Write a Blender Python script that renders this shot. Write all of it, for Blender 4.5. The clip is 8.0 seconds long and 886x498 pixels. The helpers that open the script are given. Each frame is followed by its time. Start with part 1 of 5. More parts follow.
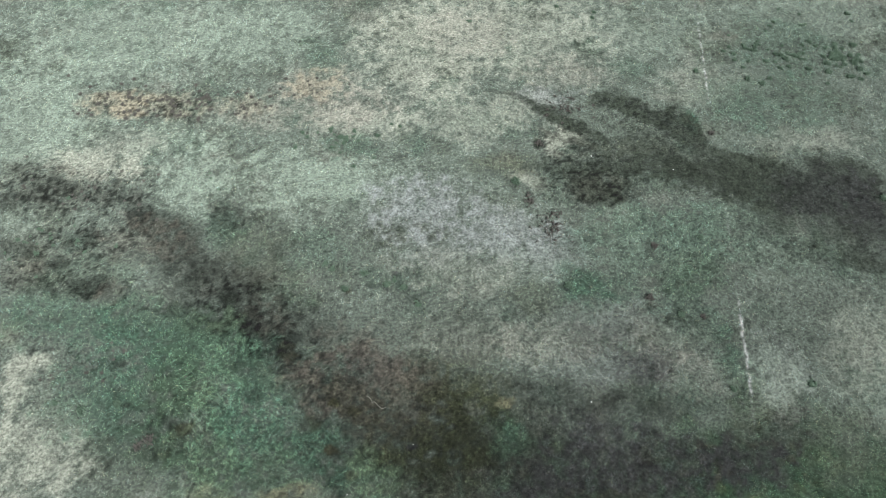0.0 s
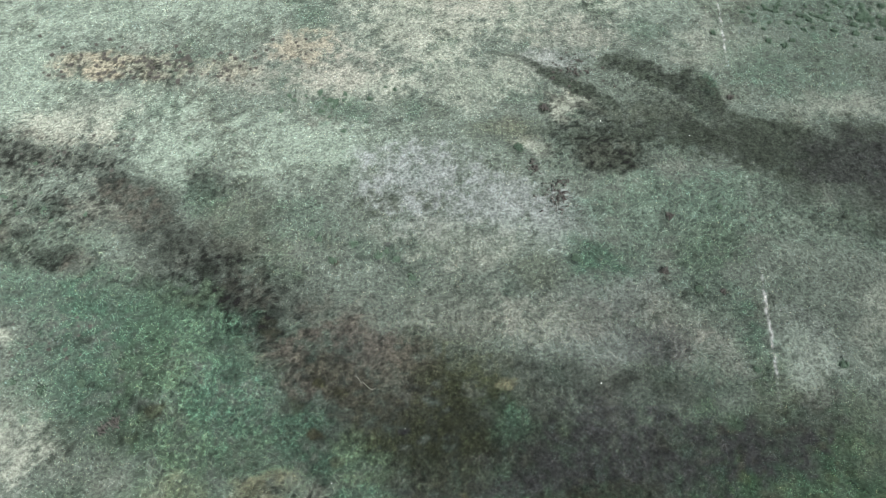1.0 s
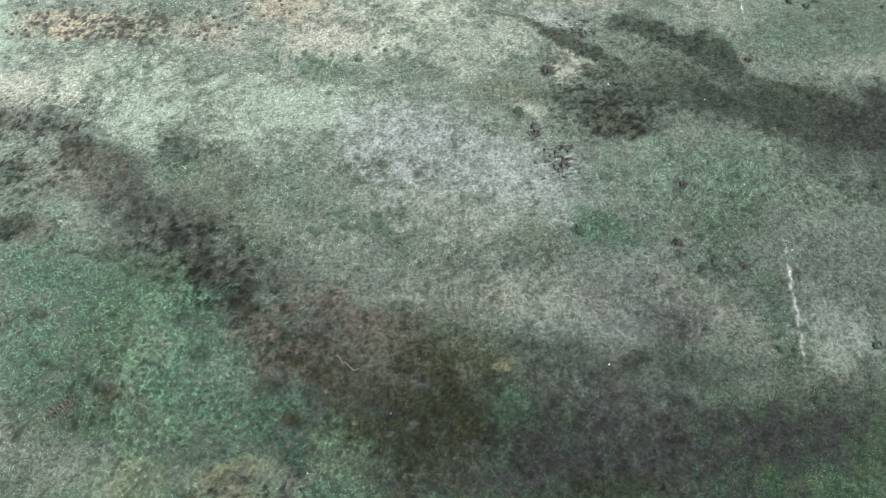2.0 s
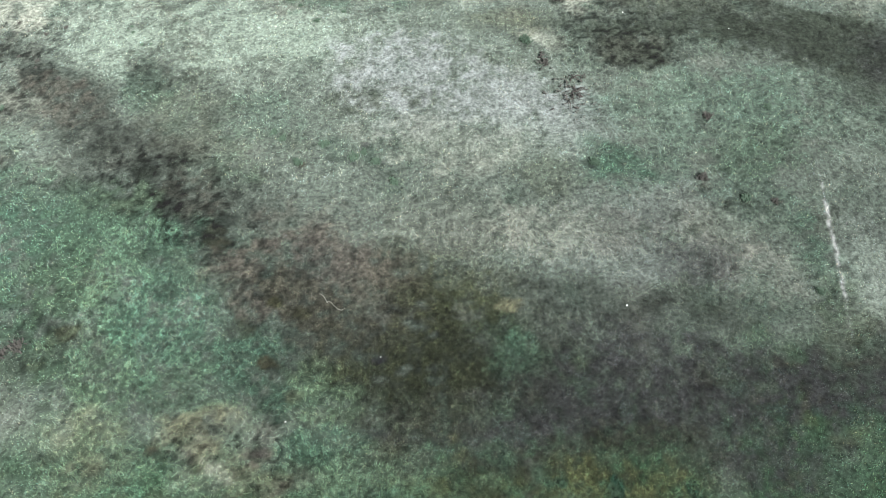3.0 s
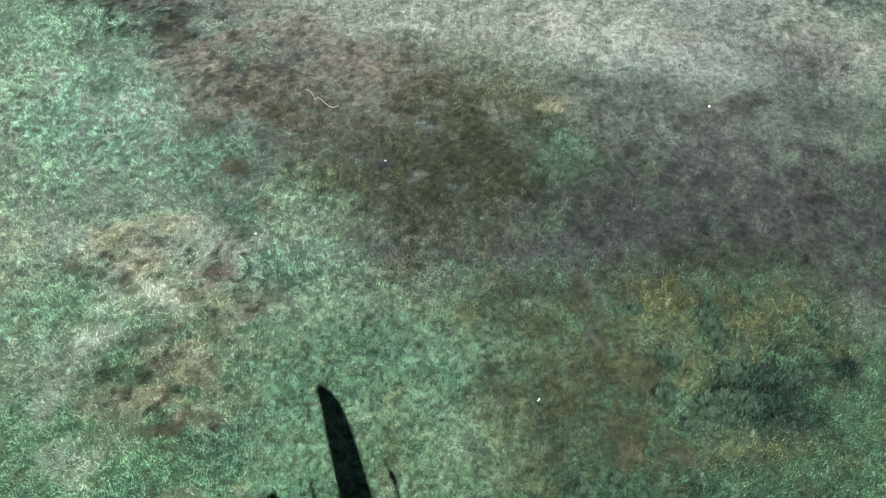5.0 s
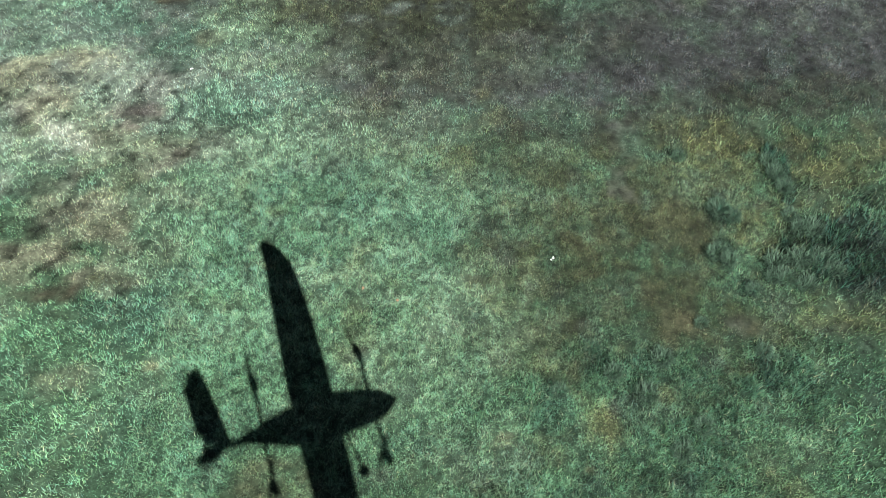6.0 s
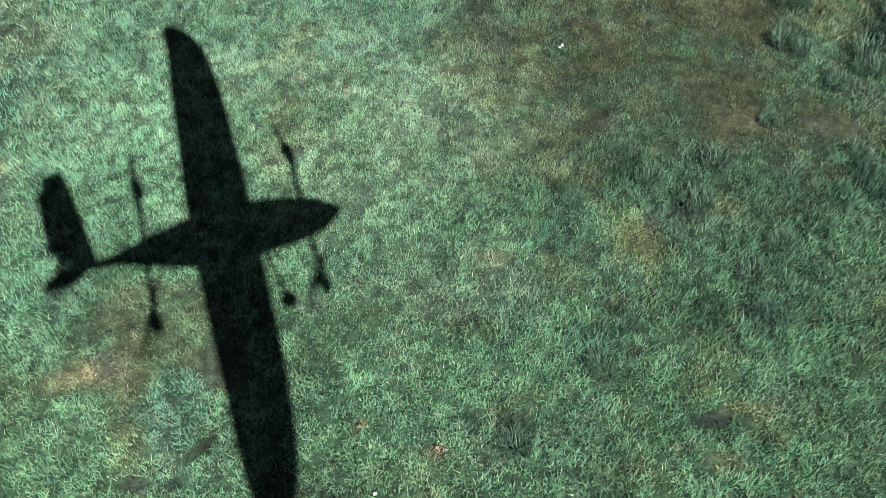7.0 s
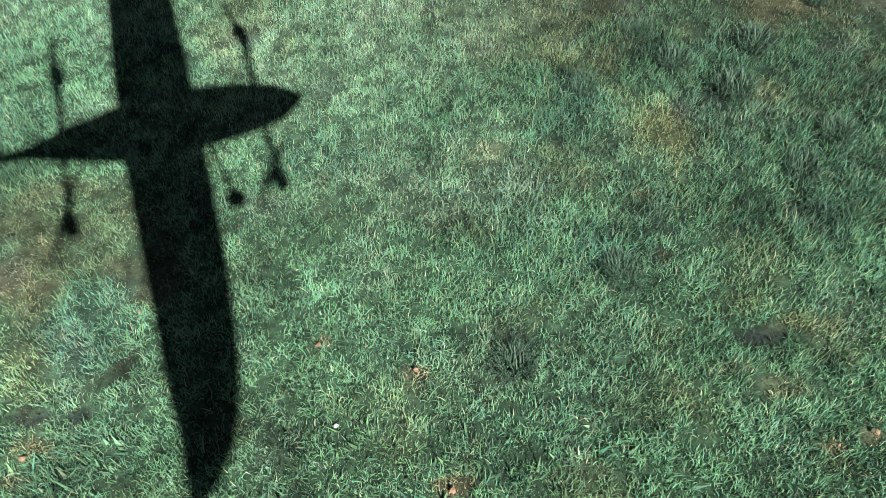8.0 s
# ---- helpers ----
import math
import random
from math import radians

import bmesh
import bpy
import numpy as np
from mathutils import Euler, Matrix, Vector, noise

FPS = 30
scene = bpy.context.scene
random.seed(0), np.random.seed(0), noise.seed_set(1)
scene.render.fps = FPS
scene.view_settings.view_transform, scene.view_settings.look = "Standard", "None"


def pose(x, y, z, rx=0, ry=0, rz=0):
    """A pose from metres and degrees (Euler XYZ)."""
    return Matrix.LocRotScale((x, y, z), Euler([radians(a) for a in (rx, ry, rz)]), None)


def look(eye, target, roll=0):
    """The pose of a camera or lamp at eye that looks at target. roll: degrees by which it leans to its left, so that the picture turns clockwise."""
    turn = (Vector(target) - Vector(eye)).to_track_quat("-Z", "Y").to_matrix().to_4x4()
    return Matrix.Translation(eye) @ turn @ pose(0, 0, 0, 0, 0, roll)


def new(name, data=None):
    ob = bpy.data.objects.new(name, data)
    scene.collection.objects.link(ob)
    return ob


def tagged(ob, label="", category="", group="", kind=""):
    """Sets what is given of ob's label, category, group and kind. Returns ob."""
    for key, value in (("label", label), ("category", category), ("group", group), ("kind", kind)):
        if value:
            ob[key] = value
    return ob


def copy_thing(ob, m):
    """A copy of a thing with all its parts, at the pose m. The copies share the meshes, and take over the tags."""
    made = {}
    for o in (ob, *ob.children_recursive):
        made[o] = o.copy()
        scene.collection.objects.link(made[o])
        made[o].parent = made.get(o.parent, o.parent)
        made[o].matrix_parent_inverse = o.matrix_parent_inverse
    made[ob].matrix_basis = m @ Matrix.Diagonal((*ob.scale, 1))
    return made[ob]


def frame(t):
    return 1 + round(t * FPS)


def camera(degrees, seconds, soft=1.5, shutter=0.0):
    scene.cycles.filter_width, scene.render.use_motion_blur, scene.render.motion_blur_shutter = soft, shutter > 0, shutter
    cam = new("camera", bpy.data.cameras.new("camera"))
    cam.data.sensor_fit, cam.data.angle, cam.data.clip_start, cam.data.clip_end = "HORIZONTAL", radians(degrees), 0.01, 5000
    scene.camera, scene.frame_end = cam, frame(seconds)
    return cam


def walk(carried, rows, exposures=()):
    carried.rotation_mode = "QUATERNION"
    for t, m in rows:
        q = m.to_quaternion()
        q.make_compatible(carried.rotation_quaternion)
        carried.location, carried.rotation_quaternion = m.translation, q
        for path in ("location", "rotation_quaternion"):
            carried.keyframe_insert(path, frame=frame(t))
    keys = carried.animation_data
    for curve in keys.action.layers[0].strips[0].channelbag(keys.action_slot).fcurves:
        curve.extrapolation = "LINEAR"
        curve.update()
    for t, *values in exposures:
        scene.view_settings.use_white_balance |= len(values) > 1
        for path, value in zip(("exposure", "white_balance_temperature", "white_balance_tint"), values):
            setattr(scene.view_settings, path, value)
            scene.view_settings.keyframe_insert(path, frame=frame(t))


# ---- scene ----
cam = camera(60.0, 8.0, soft=0.55)
# seconds, x, y, height, degrees looking down, turn to the left, roll
ROWS = [
    (0.0, -0.144, -0.128, 21.765, 56.97, -0.65, 0.34),
    (0.5, -0.178, 0.186, 20.730, 57.08, -0.56, 0.31),
    (1.0, 0.062, 0.278, 19.583, 57.20, -0.25, 0.18),
    (2.3, 0.404, 0.731, 16.697, 57.21, 0.01, 0.24),
    (2.5, 0.455, 0.635, 16.168, 57.02, 0.03, 0.23),
    (3.0, 0.384, 0.443, 14.771, 57.18, -0.08, 0.53),
    (3.5, 0.470, 0.150, 13.581, 57.32, 0.08, 0.53),
    (4.0, 0.453, -0.389, 12.120, 56.93, 0.14, 0.64),
    (4.2, 0.340, -0.500, 11.546, 56.94, 0.05, 0.80),
    (5.3, 0.010, -0.538, 8.472, 56.67, -0.10, 1.03),
    (5.5, 0.056, -0.581, 7.851, 56.93, 0.03, 0.89),
    (6.0, 0.267, -0.709, 6.363, 57.10, 0.52, 0.50),
    (6.5, 0.371, -0.715, 4.922, 57.10, 0.32, 0.68),
    (6.8, 0.421, -0.814, 4.233, 56.76, 0.15, 0.84),
    (7.0, 0.487, -0.944, 3.811, 56.69, 0.12, 0.91),
    (7.2, 0.545, -1.127, 3.494, 56.60, 0.15, 0.69),
    (7.5, 0.582, -1.262, 3.201, 56.99, -0.02, 0.69),
    (8.0, 0.574, -0.904, 2.863, 57.30, 0.08, 0.68),
]
walk(cam, [(t, pose(x, y, z, 90 - down, 0, turn) @ pose(0, 0, 0, 0, 0, roll)) for t, x, y, z, down, turn, roll in ROWS],
     exposures=[(0.0, 1.03), (0.5, 1.13), (1.0, 1.19), (2.5, 1.33), (3.0, 1.38), (4.0, 1.58), (5.5, 1.74), (6.5, 1.52), (8.0, 1.5)])

# ---- light: clear day, sun behind the camera's right shoulder ----
SUN_UP, SUN_AZ = 46.5, 29.6          # elevation; the light travels this far to the left of +y
LIGHT = Vector((-math.sin(radians(SUN_AZ)) * math.cos(radians(SUN_UP)), math.cos(radians(SUN_AZ)) * math.cos(radians(SUN_UP)), -math.sin(radians(SUN_UP))))
sun = new("sun", bpy.data.lights.new("sun", "SUN"))
sun.data.energy, sun.data.angle, sun.data.color = 5.0, radians(0.3), (0.98, 0.98, 0.96)
sun.matrix_world = look(-LIGHT * 60, (0, 0, 0))
world = bpy.data.worlds.new("sky")
scene.world = world
world.use_nodes = True
sky = world.node_tree.nodes.new("ShaderNodeTexSky")
sky.sky_type, sky.sun_disc = "NISHITA", False
sky.sun_elevation, sky.sun_rotation = radians(SUN_UP), math.atan2(-LIGHT.x, -LIGHT.y)
world.node_tree.links.new(sky.outputs[0], world.node_tree.nodes["Background"].inputs[0])
world.node_tree.nodes["Background"].inputs[1].default_value = 0.017


# ---- materials ----
def material(name):
    m = bpy.data.materials.new(name)
    m.use_nodes = True
    t = m.node_tree
    return m, t, t.nodes, t.nodes["Principled BSDF"]


def plain(name, colour, rough=0.6, metal=0.0, grain=0.12, scale=30.0, bump=0.1):
    """Paint or matter with two scales of variation and a fine relief."""
    m, t, n, b = material(name)
    co = n.new("ShaderNodeTexCoord")
    a, c = n.new("ShaderNodeTexNoise"), n.new("ShaderNodeTexNoise")
    a.inputs["Scale"].default_value, c.inputs["Scale"].default_value = scale, scale * 7
    for q in (a, c):
        t.links.new(co.outputs["Object"], q.inputs["Vector"])
    add = n.new("ShaderNodeMath")
    add.operation = "ADD"
    t.links.new(a.outputs["Fac"], add.inputs[0])
    t.links.new(c.outputs["Fac"], add.inputs[1])
    r = n.new("ShaderNodeMapRange")
    r.inputs["From Min"].default_value, r.inputs["From Max"].default_value = 0.6, 1.4
    r.inputs["To Min"].default_value, r.inputs["To Max"].default_value = 1 - grain, 1 + grain
    t.links.new(add.outputs[0], r.inputs["Value"])
    mix = n.new("ShaderNodeVectorMath")
    mix.operation = "MULTIPLY"
    mix.inputs[0].default_value = colour
    t.links.new(r.outputs[0], mix.inputs[1])
    t.links.new(mix.outputs[0], b.inputs["Base Color"])
    bp = n.new("ShaderNodeBump")
    bp.inputs["Strength"].default_value, bp.inputs["Distance"].default_value = bump, 0.01
    t.links.new(c.outputs["Fac"], bp.inputs["Height"])
    t.links.new(bp.outputs[0], b.inputs["Normal"])
    b.inputs["Roughness"].default_value, b.inputs["Metallic"].default_value = rough, metal
    b.inputs["Specular IOR Level"].default_value = 0.25
    return m


def soil_material():
    """Thatch and soil: the tint of each spot with crumbs and fibres over it."""
    m, t, n, b = material("soil")
    at = n.new("ShaderNodeAttribute")
    at.attribute_name = "tint"
    co = n.new("ShaderNodeTexCoord")
    big, fine = n.new("ShaderNodeTexNoise"), n.new("ShaderNodeTexNoise")
    for q, s, d in ((big, 11.0, 4.0), (fine, 40.0, 3.0)):
        q.inputs["Scale"].default_value, q.inputs["Detail"].default_value, q.inputs["Roughness"].default_value = s, d, 0.7
        t.links.new(co.outputs["Object"], q.inputs["Vector"])
    val = None
    for q, lo, hi in ((big, 0.55, 1.45), (fine, 0.75, 1.25)):
        r = n.new("ShaderNodeMapRange")
        r.inputs["From Min"].default_value, r.inputs["From Max"].default_value = 0.37, 0.63
        r.inputs["To Min"].default_value, r.inputs["To Max"].default_value = lo, hi
        t.links.new(q.outputs["Fac"], r.inputs["Value"])
        mix = n.new("ShaderNodeVectorMath")
        mix.operation = "MULTIPLY"
        t.links.new(val if val else at.outputs["Color"], mix.inputs[0])
        t.links.new(r.outputs[0], mix.inputs[1])
        val = mix.outputs[0]
    t.links.new(val, b.inputs["Base Color"])
    bp = n.new("ShaderNodeBump")
    bp.inputs["Strength"].default_value, bp.inputs["Distance"].default_value = 0.7, 0.03
    t.links.new(big.outputs["Fac"], bp.inputs["Height"])
    t.links.new(bp.outputs[0], b.inputs["Normal"])
    b.inputs["Roughness"].default_value, b.inputs["Specular IOR Level"].default_value = 0.95, 0.15
    b.inputs["Diffuse Roughness"].default_value = 1.0
    return m


def blade_material():
    m, t, n, b = material("grass_blade")
    at = n.new("ShaderNodeAttribute")
    at.attribute_name = "tint"
    t.links.new(at.outputs["Color"], b.inputs["Base Color"])
    b.inputs["Roughness"].default_value, b.inputs["Specular IOR Level"].default_value = 0.6, 0.15
    b.inputs["Diffuse Roughness"].default_value = 1.0
    tr = n.new("ShaderNodeBsdfTranslucent")
    t.links.new(at.outputs["Color"], tr.inputs["Color"])
    mix = n.new("ShaderNodeMixShader")
    mix.inputs[0].default_value = 0.15
    t.links.new(b.outputs[0], mix.inputs[1])
    t.links.new(tr.outputs[0], mix.inputs[2])
    t.links.new(mix.outputs[0], n["Material Output"].inputs["Surface"])
    return m


SOIL, BLADE = soil_material(), blade_material()
STRING = plain("string_fibre", (0.27, 0.27, 0.24), 0.8)
PAPER = plain("paper", (0.6, 0.61, 0.6), 0.7)
DRY = plain("dry_leaf", (0.22, 0.14, 0.085), 0.8, 0, 0.3, 60)
WEED = plain("weed_leaf", (0.062, 0.098, 0.068), 0.6, 0, 0.3, 25)
WEED_DARK = plain("withered_weed", (0.06, 0.058, 0.052), 0.8, 0, 0.3, 25)
COARSE = plain("coarse_grass", (0.05, 0.092, 0.058), 0.7, 0, 0.3, 12)
vary = COARSE.node_tree.nodes.new("ShaderNodeNewGeometry")
spread = COARSE.node_tree.nodes.new("ShaderNodeMapRange")
spread.inputs["To Min"].default_value, spread.inputs["To Max"].default_value = 0.2, 1.35
scaled = COARSE.node_tree.nodes.new("ShaderNodeVectorMath")
scaled.operation = "MULTIPLY"
base = COARSE.node_tree.nodes["Principled BSDF"].inputs["Base Color"]
COARSE.node_tree.links.new(vary.outputs["Random Per Island"], spread.inputs["Value"])
COARSE.node_tree.links.new(base.links[0].from_socket, scaled.inputs[0])
COARSE.node_tree.links.new(spread.outputs[0], scaled.inputs[1])
COARSE.node_tree.links.new(scaled.outputs[0], base)
TWIG = plain("dead_twig", (0.045, 0.038, 0.035), 0.85, 0, 0.3, 40)
SHELL = plain("airframe_shell", (0.72, 0.73, 0.74), 0.4, 0, 0.05, 6, 0.02)
CARBON = plain("carbon_tube", (0.03, 0.03, 0.032), 0.4, 0, 0.2, 50, 0.05)
METAL = plain("motor_metal", (0.25, 0.25, 0.27), 0.35, 0.9, 0.1, 40, 0.02)
RUBBER = plain("rubber", (0.02, 0.02, 0.02), 0.8, 0, 0.15, 60)

# ---- the field's colouring: ovals of bare soil, thatch and lusher grass ----
# x, y, half length, half width, turn in degrees, strength
PALE_MINT = [
    (-15.39, 19.71, 2.77, 2.97, 0, 0.7), (-9.12, 16.73, 1.11, 2.20, 0, 0.75), (-5.09, 16.71, 2.62, 1.41, 0, 0.65), (-13.47, 24.35, 4.63, 2.42, 0, 0.5),
    (-7.95, 24.67, 2.57, 2.07, 0, 0.5), (15.41, 25.30, 3.33, 1.81, 0, 0.3), (7.95, 24.63, 3.05, 1.73, 0, 0.3), (-10.12, 18.85, 1.89, 1.12, 0, 0.4),
    (-2.67, 16.71, 1.82, 1.02, 0, 0.4), (13.15, 9.62, 1.05, 2.18, 0, 0.4),
]
PALE_CREAM = [
    (-12.70, 17.83, 1.94, 0.64, -10, 0.85), (-0.93, 23.64, 2.30, 2.81, 0, 0.65), (2.81, 24.81, 3.99, 2.24, 0, 0.6), (1.05, 20.09, 2.59, 1.16, 0, 0.45),
    (4.49, 18.80, 0.88, 0.67, 0, 0.95), (3.21, 17.07, 0.62, 0.36, -26, 0.8), (-12.81, 9.38, 1.03, 1.06, 0, 0.9), (-11.82, 7.10, 1.63, 1.55, 0, 0.75),
    (10.35, 8.90, 0.51, 1.03, 0, 0.4), (13.16, 10.79, 1.07, 1.25, 0, 0.3), (13.88, 18.77, 1.90, 0.63, 0, 0.35), (-3.03, 19.81, 1.71, 0.86, 0, 0.6),
    (10.66, 21.70, 2.01, 0.94, 0, 0.35), (3.25, 20.81, 1.31, 0.66, 0, 0.4), (6.24, 15.31, 0.59, 0.39, 0, 0.4), (-11.77, 18.72, 1.46, 0.56, 0, 0.5),
]
LEFT_PALE = [
    (-13.13, 15.15, 2.41, 0.43, -6, 0.25), (-11.17, 13.42, 1.50, 0.46, 0, 0.25), (-13.22, 12.03, 1.46, 0.48, 0, 0.35), (-10.61, 14.32, 0.77, 0.57, 0, 0.35),
    (-14.65, 15.04, 0.78, 0.40, 0, 0.4),
]
PALE_PINK = [
    (-4.89, 21.59, 1.65, 0.68, 17, 0.6), (-3.50, 20.54, 2.17, 0.89, 13, 0.5), (1.16, 24.64, 1.87, 1.37, 0, 0.35), (-6.92, 20.11, 1.29, 0.58, 0, 0.4),
    (5.15, 22.34, 1.80, 0.79, 0, 0.4), (12.86, 9.82, 0.88, 1.19, 0, 0.3), (0.63, 10.65, 1.95, 0.79, 0, 0.3),
]
PALE_LAVENDER = [
    (-0.84, 15.70, 1.88, 1.22, 0, 0.75), (1.70, 14.85, 1.65, 0.95, 0, 0.65), (3.67, 14.03, 1.34, 0.92, 0, 0.75), (4.14, 20.96, 1.10, 0.78, 0, 0.5),
    (5.72, 11.43, 2.17, 0.82, 0, 0.45), (4.81, 9.86, 1.75, 0.77, 0, 0.4), (10.36, 9.64, 0.78, 1.07, 0, 0.4), (0.32, 14.04, 1.72, 0.91, 0, 0.35),
]
FAR_GREY = [
    (2.07, 10.84, 3.93, 1.59, 0, 0.45), (6.89, 13.12, 4.14, 1.56, 0, 0.35), (-2.62, 11.88, 2.37, 1.25, 0, 0.4), (8.28, 10.61, 2.85, 1.41, 0, 0.3),
    (11.52, 11.40, 2.18, 1.90, 0, 0.3), (-4.30, 14.52, 1.74, 1.40, 0, 0.25),
]
FAR_RUST = [
    (-12.42, 20.72, 1.30, 0.67, 0, 0.7), (-10.44, 20.56, 1.95, 0.66, 0, 0.45), (-4.91, 21.75, 1.10, 0.74, 14, 0.6), (-7.43, 20.70, 0.87, 0.60, 0, 0.4),
    (-13.61, 10.91, 0.53, 0.41, 0, 0.4),
]
FAR_OLIVE = [
    (2.23, 17.73, 1.13, 0.53, 0, 0.45), (-5.90, 13.40, 1.94, 0.89, -42, 0.35), (0.77, 8.94, 1.54, 0.73, 0, 0.45), (-0.94, 8.95, 1.02, 0.73, 0, 0.4),
    (9.40, 17.43, 1.23, 0.53, 0, 0.35), (7.28, 18.38, 1.67, 0.44, 0, 0.4), (11.51, 6.97, 1.47, 1.04, 0, 0.3), (5.61, 16.67, 0.81, 0.77, 0, 0.4),
]
FAR_GREEN_A = [
    (-11.99, 11.51, 2.52, 1.05, 0, 0.6), (-8.59, 10.69, 2.30, 1.40, 0, 0.8), (-9.94, 8.82, 2.04, 1.39, 0, 0.6), (-6.33, 9.72, 1.91, 1.33, 0, 0.6),
    (-6.72, 7.75, 2.32, 1.39, 0, 0.55), (-4.38, 7.56, 1.98, 1.37, 0, 0.45), (-11.49, 13.20, 1.31, 0.59, 0, 0.4), (7.75, 14.94, 2.15, 1.08, 0, 0.5),
    (5.14, 12.69, 1.12, 0.70, 0, 0.4), (8.52, 13.78, 1.72, 1.15, 0, 0.45), (11.82, 13.99, 1.92, 0.94, 0, 0.35), (-3.39, 18.55, 1.05, 0.55, 0, 0.45),
    (-7.46, 15.01, 0.54, 0.96, 0, 0.4), (13.88, 23.93, 2.09, 1.55, 0, 0.35), (-4.27, 14.06, 1.15, 0.92, 0, 0.3), (8.97, 9.65, 0.52, 1.16, 0, 0.55),
]
FAR_GREEN_B = [
    (7.90, 11.42, 1.27, 1.25, 0, 0.35), (13.33, 20.78, 2.19, 1.54, 0, 0.3), (11.20, 21.09, 1.32, 1.23, 0, 0.3), (9.17, 15.18, 2.16, 0.73, 0, 0.4),
    (-5.57, 12.10, 1.10, 0.63, 0, 0.3), (7.06, 14.24, 2.50, 0.93, 0, 0.4), (4.40, 16.68, 1.01, 0.77, 0, 0.2),
]
FAR_TEAL = [
    (-7.99, 10.30, 1.58, 0.98, 0, 0.45), (-9.64, 11.50, 1.26, 0.63, 0, 0.3), (-5.38, 8.98, 1.19, 0.92, 0, 0.4), (9.31, 19.77, 0.47, 0.52, 0, 0.9),
    (4.40, 12.69, 0.52, 0.43, 0, 0.3), (-6.49, 8.44, 1.18, 0.72, 0, 0.35),
]
LEFT_BROWN = [
    (-13.95, 16.75, 2.36, 1.01, -12, 0.4), (-13.87, 14.33, 1.72, 0.96, 0, 0.25), (-11.76, 12.77, 1.30, 0.58, 0, 0.35), (-14.05, 12.99, 0.93, 0.68, 0, 0.4),
    (-11.13, 14.09, 1.33, 0.70, 0, 0.3), (5.39, 16.55, 0.91, 0.76, 0, 0.6), (-6.57, 12.74, 1.70, 0.76, -41, 0.35),
]
LEFT_DARK = [
    (-14.68, 17.21, 1.35, 0.40, -17, 0.35), (-12.68, 16.49, 1.28, 0.35, -12, 0.35), (-11.03, 16.23, 0.80, 0.47, -23, 0.5), (-12.20, 14.56, 0.65, 0.38, 0, 0.45),
    (-11.54, 12.61, 0.74, 0.35, 0, 0.6), (-12.88, 13.49, 0.41, 0.28, 0, 0.6), (-14.45, 16.37, 0.80, 0.42, 0, 0.4), (-15.17, 16.13, 0.50, 0.36, 0, 0.5),
    (-14.76, 14.11, 0.30, 0.38, 0, 0.5), (-10.59, 15.14, 0.47, 0.58, 0, 0.5), (-7.35, 15.61, 0.73, 0.52, -38, 0.55), (-9.60, 15.01, 1.08, 0.69, -41, 0.6),
]
BAND_A = [
    (-10.47, 15.50, 0.43, 0.74, 0, 0.5), (-8.78, 14.78, 1.00, 0.64, -32, 0.4), (-8.62, 13.85, 1.37, 0.92, -45, 0.5), (-7.37, 12.53, 1.80, 1.14, -39, 0.5),
    (-6.37, 11.28, 1.46, 0.87, -26, 0.6), (-4.69, 10.67, 1.72, 1.07, -31, 0.5), (-4.03, 11.27, 1.53, 0.69, -27, 0.3), (-6.25, 13.18, 1.27, 0.79, -37, 0.25),
    (-3.16, 9.06, 1.68, 0.80, -23, 0.6), (-1.45, 8.77, 1.71, 0.90, -11, 0.5), (0.24, 7.71, 1.99, 0.94, 0, 0.55), (1.86, 7.03, 2.29, 1.08, 0, 0.55),
    (-1.41, 7.38, 1.81, 0.93, 0, 0.45), (1.03, 6.38, 2.41, 0.72, 0, 0.5), (3.44, 6.36, 3.05, 0.89, 0, 0.75), (5.28, 8.12, 2.04, 0.63, 5, 0.5),
]
BAND_B = [
    (3.66, 8.75, 1.53, 0.54, 0, 0.3), (6.68, 6.51, 3.07, 0.91, 0, 0.65), (-5.69, 8.80, 0.34, 0.25, 0, 0.5), (-8.09, 8.01, 0.46, 0.23, -20, 0.6),
    (-3.03, 7.05, 0.36, 0.20, 0, 0.5), (-8.68, 8.45, 0.30, 0.18, 0, 0.4), (-5.60, 14.07, 0.31, 0.37, 0, 0.5), (-6.86, 12.21, 0.83, 0.57, -36, 0.3),
    (-7.79, 11.19, 0.74, 0.28, -11, 0.4), (-5.53, 10.29, 1.14, 0.54, -31, 0.35),
]
BAND_LOW = [
    (-2.72, 7.39, 2.30, 1.27, 0, 0.65), (-4.60, 6.57, 2.09, 0.90, 0, 0.5), (-0.42, 6.38, 2.25, 0.88, 0, 0.6), (-3.65, 8.79, 1.41, 0.79, -21, 0.4),
    (-6.51, 6.42, 1.44, 0.65, 0, 0.3), (2.81, 8.75, 1.87, 0.81, 0, 0.5), (6.70, 8.55, 1.70, 0.62, 0, 0.4), (0.55, 6.70, 0.97, 0.98, 0, 0.4),
    (-5.31, 9.90, 0.96, 1.04, -40, 0.4), (-1.82, 9.70, 1.58, 0.56, -11, 0.4),
]
BAND_TEAL_LOW = [
    (-3.69, 7.22, 0.98, 0.50, 0, 0.4), (-5.54, 7.57, 0.99, 0.69, 0, 0.35), (-2.34, 6.40, 0.96, 0.39, 0, 0.3), (-5.03, 8.97, 0.68, 0.55, 0, 0.35),
    (1.58, 7.88, 0.67, 0.42, 0, 0.25),
]
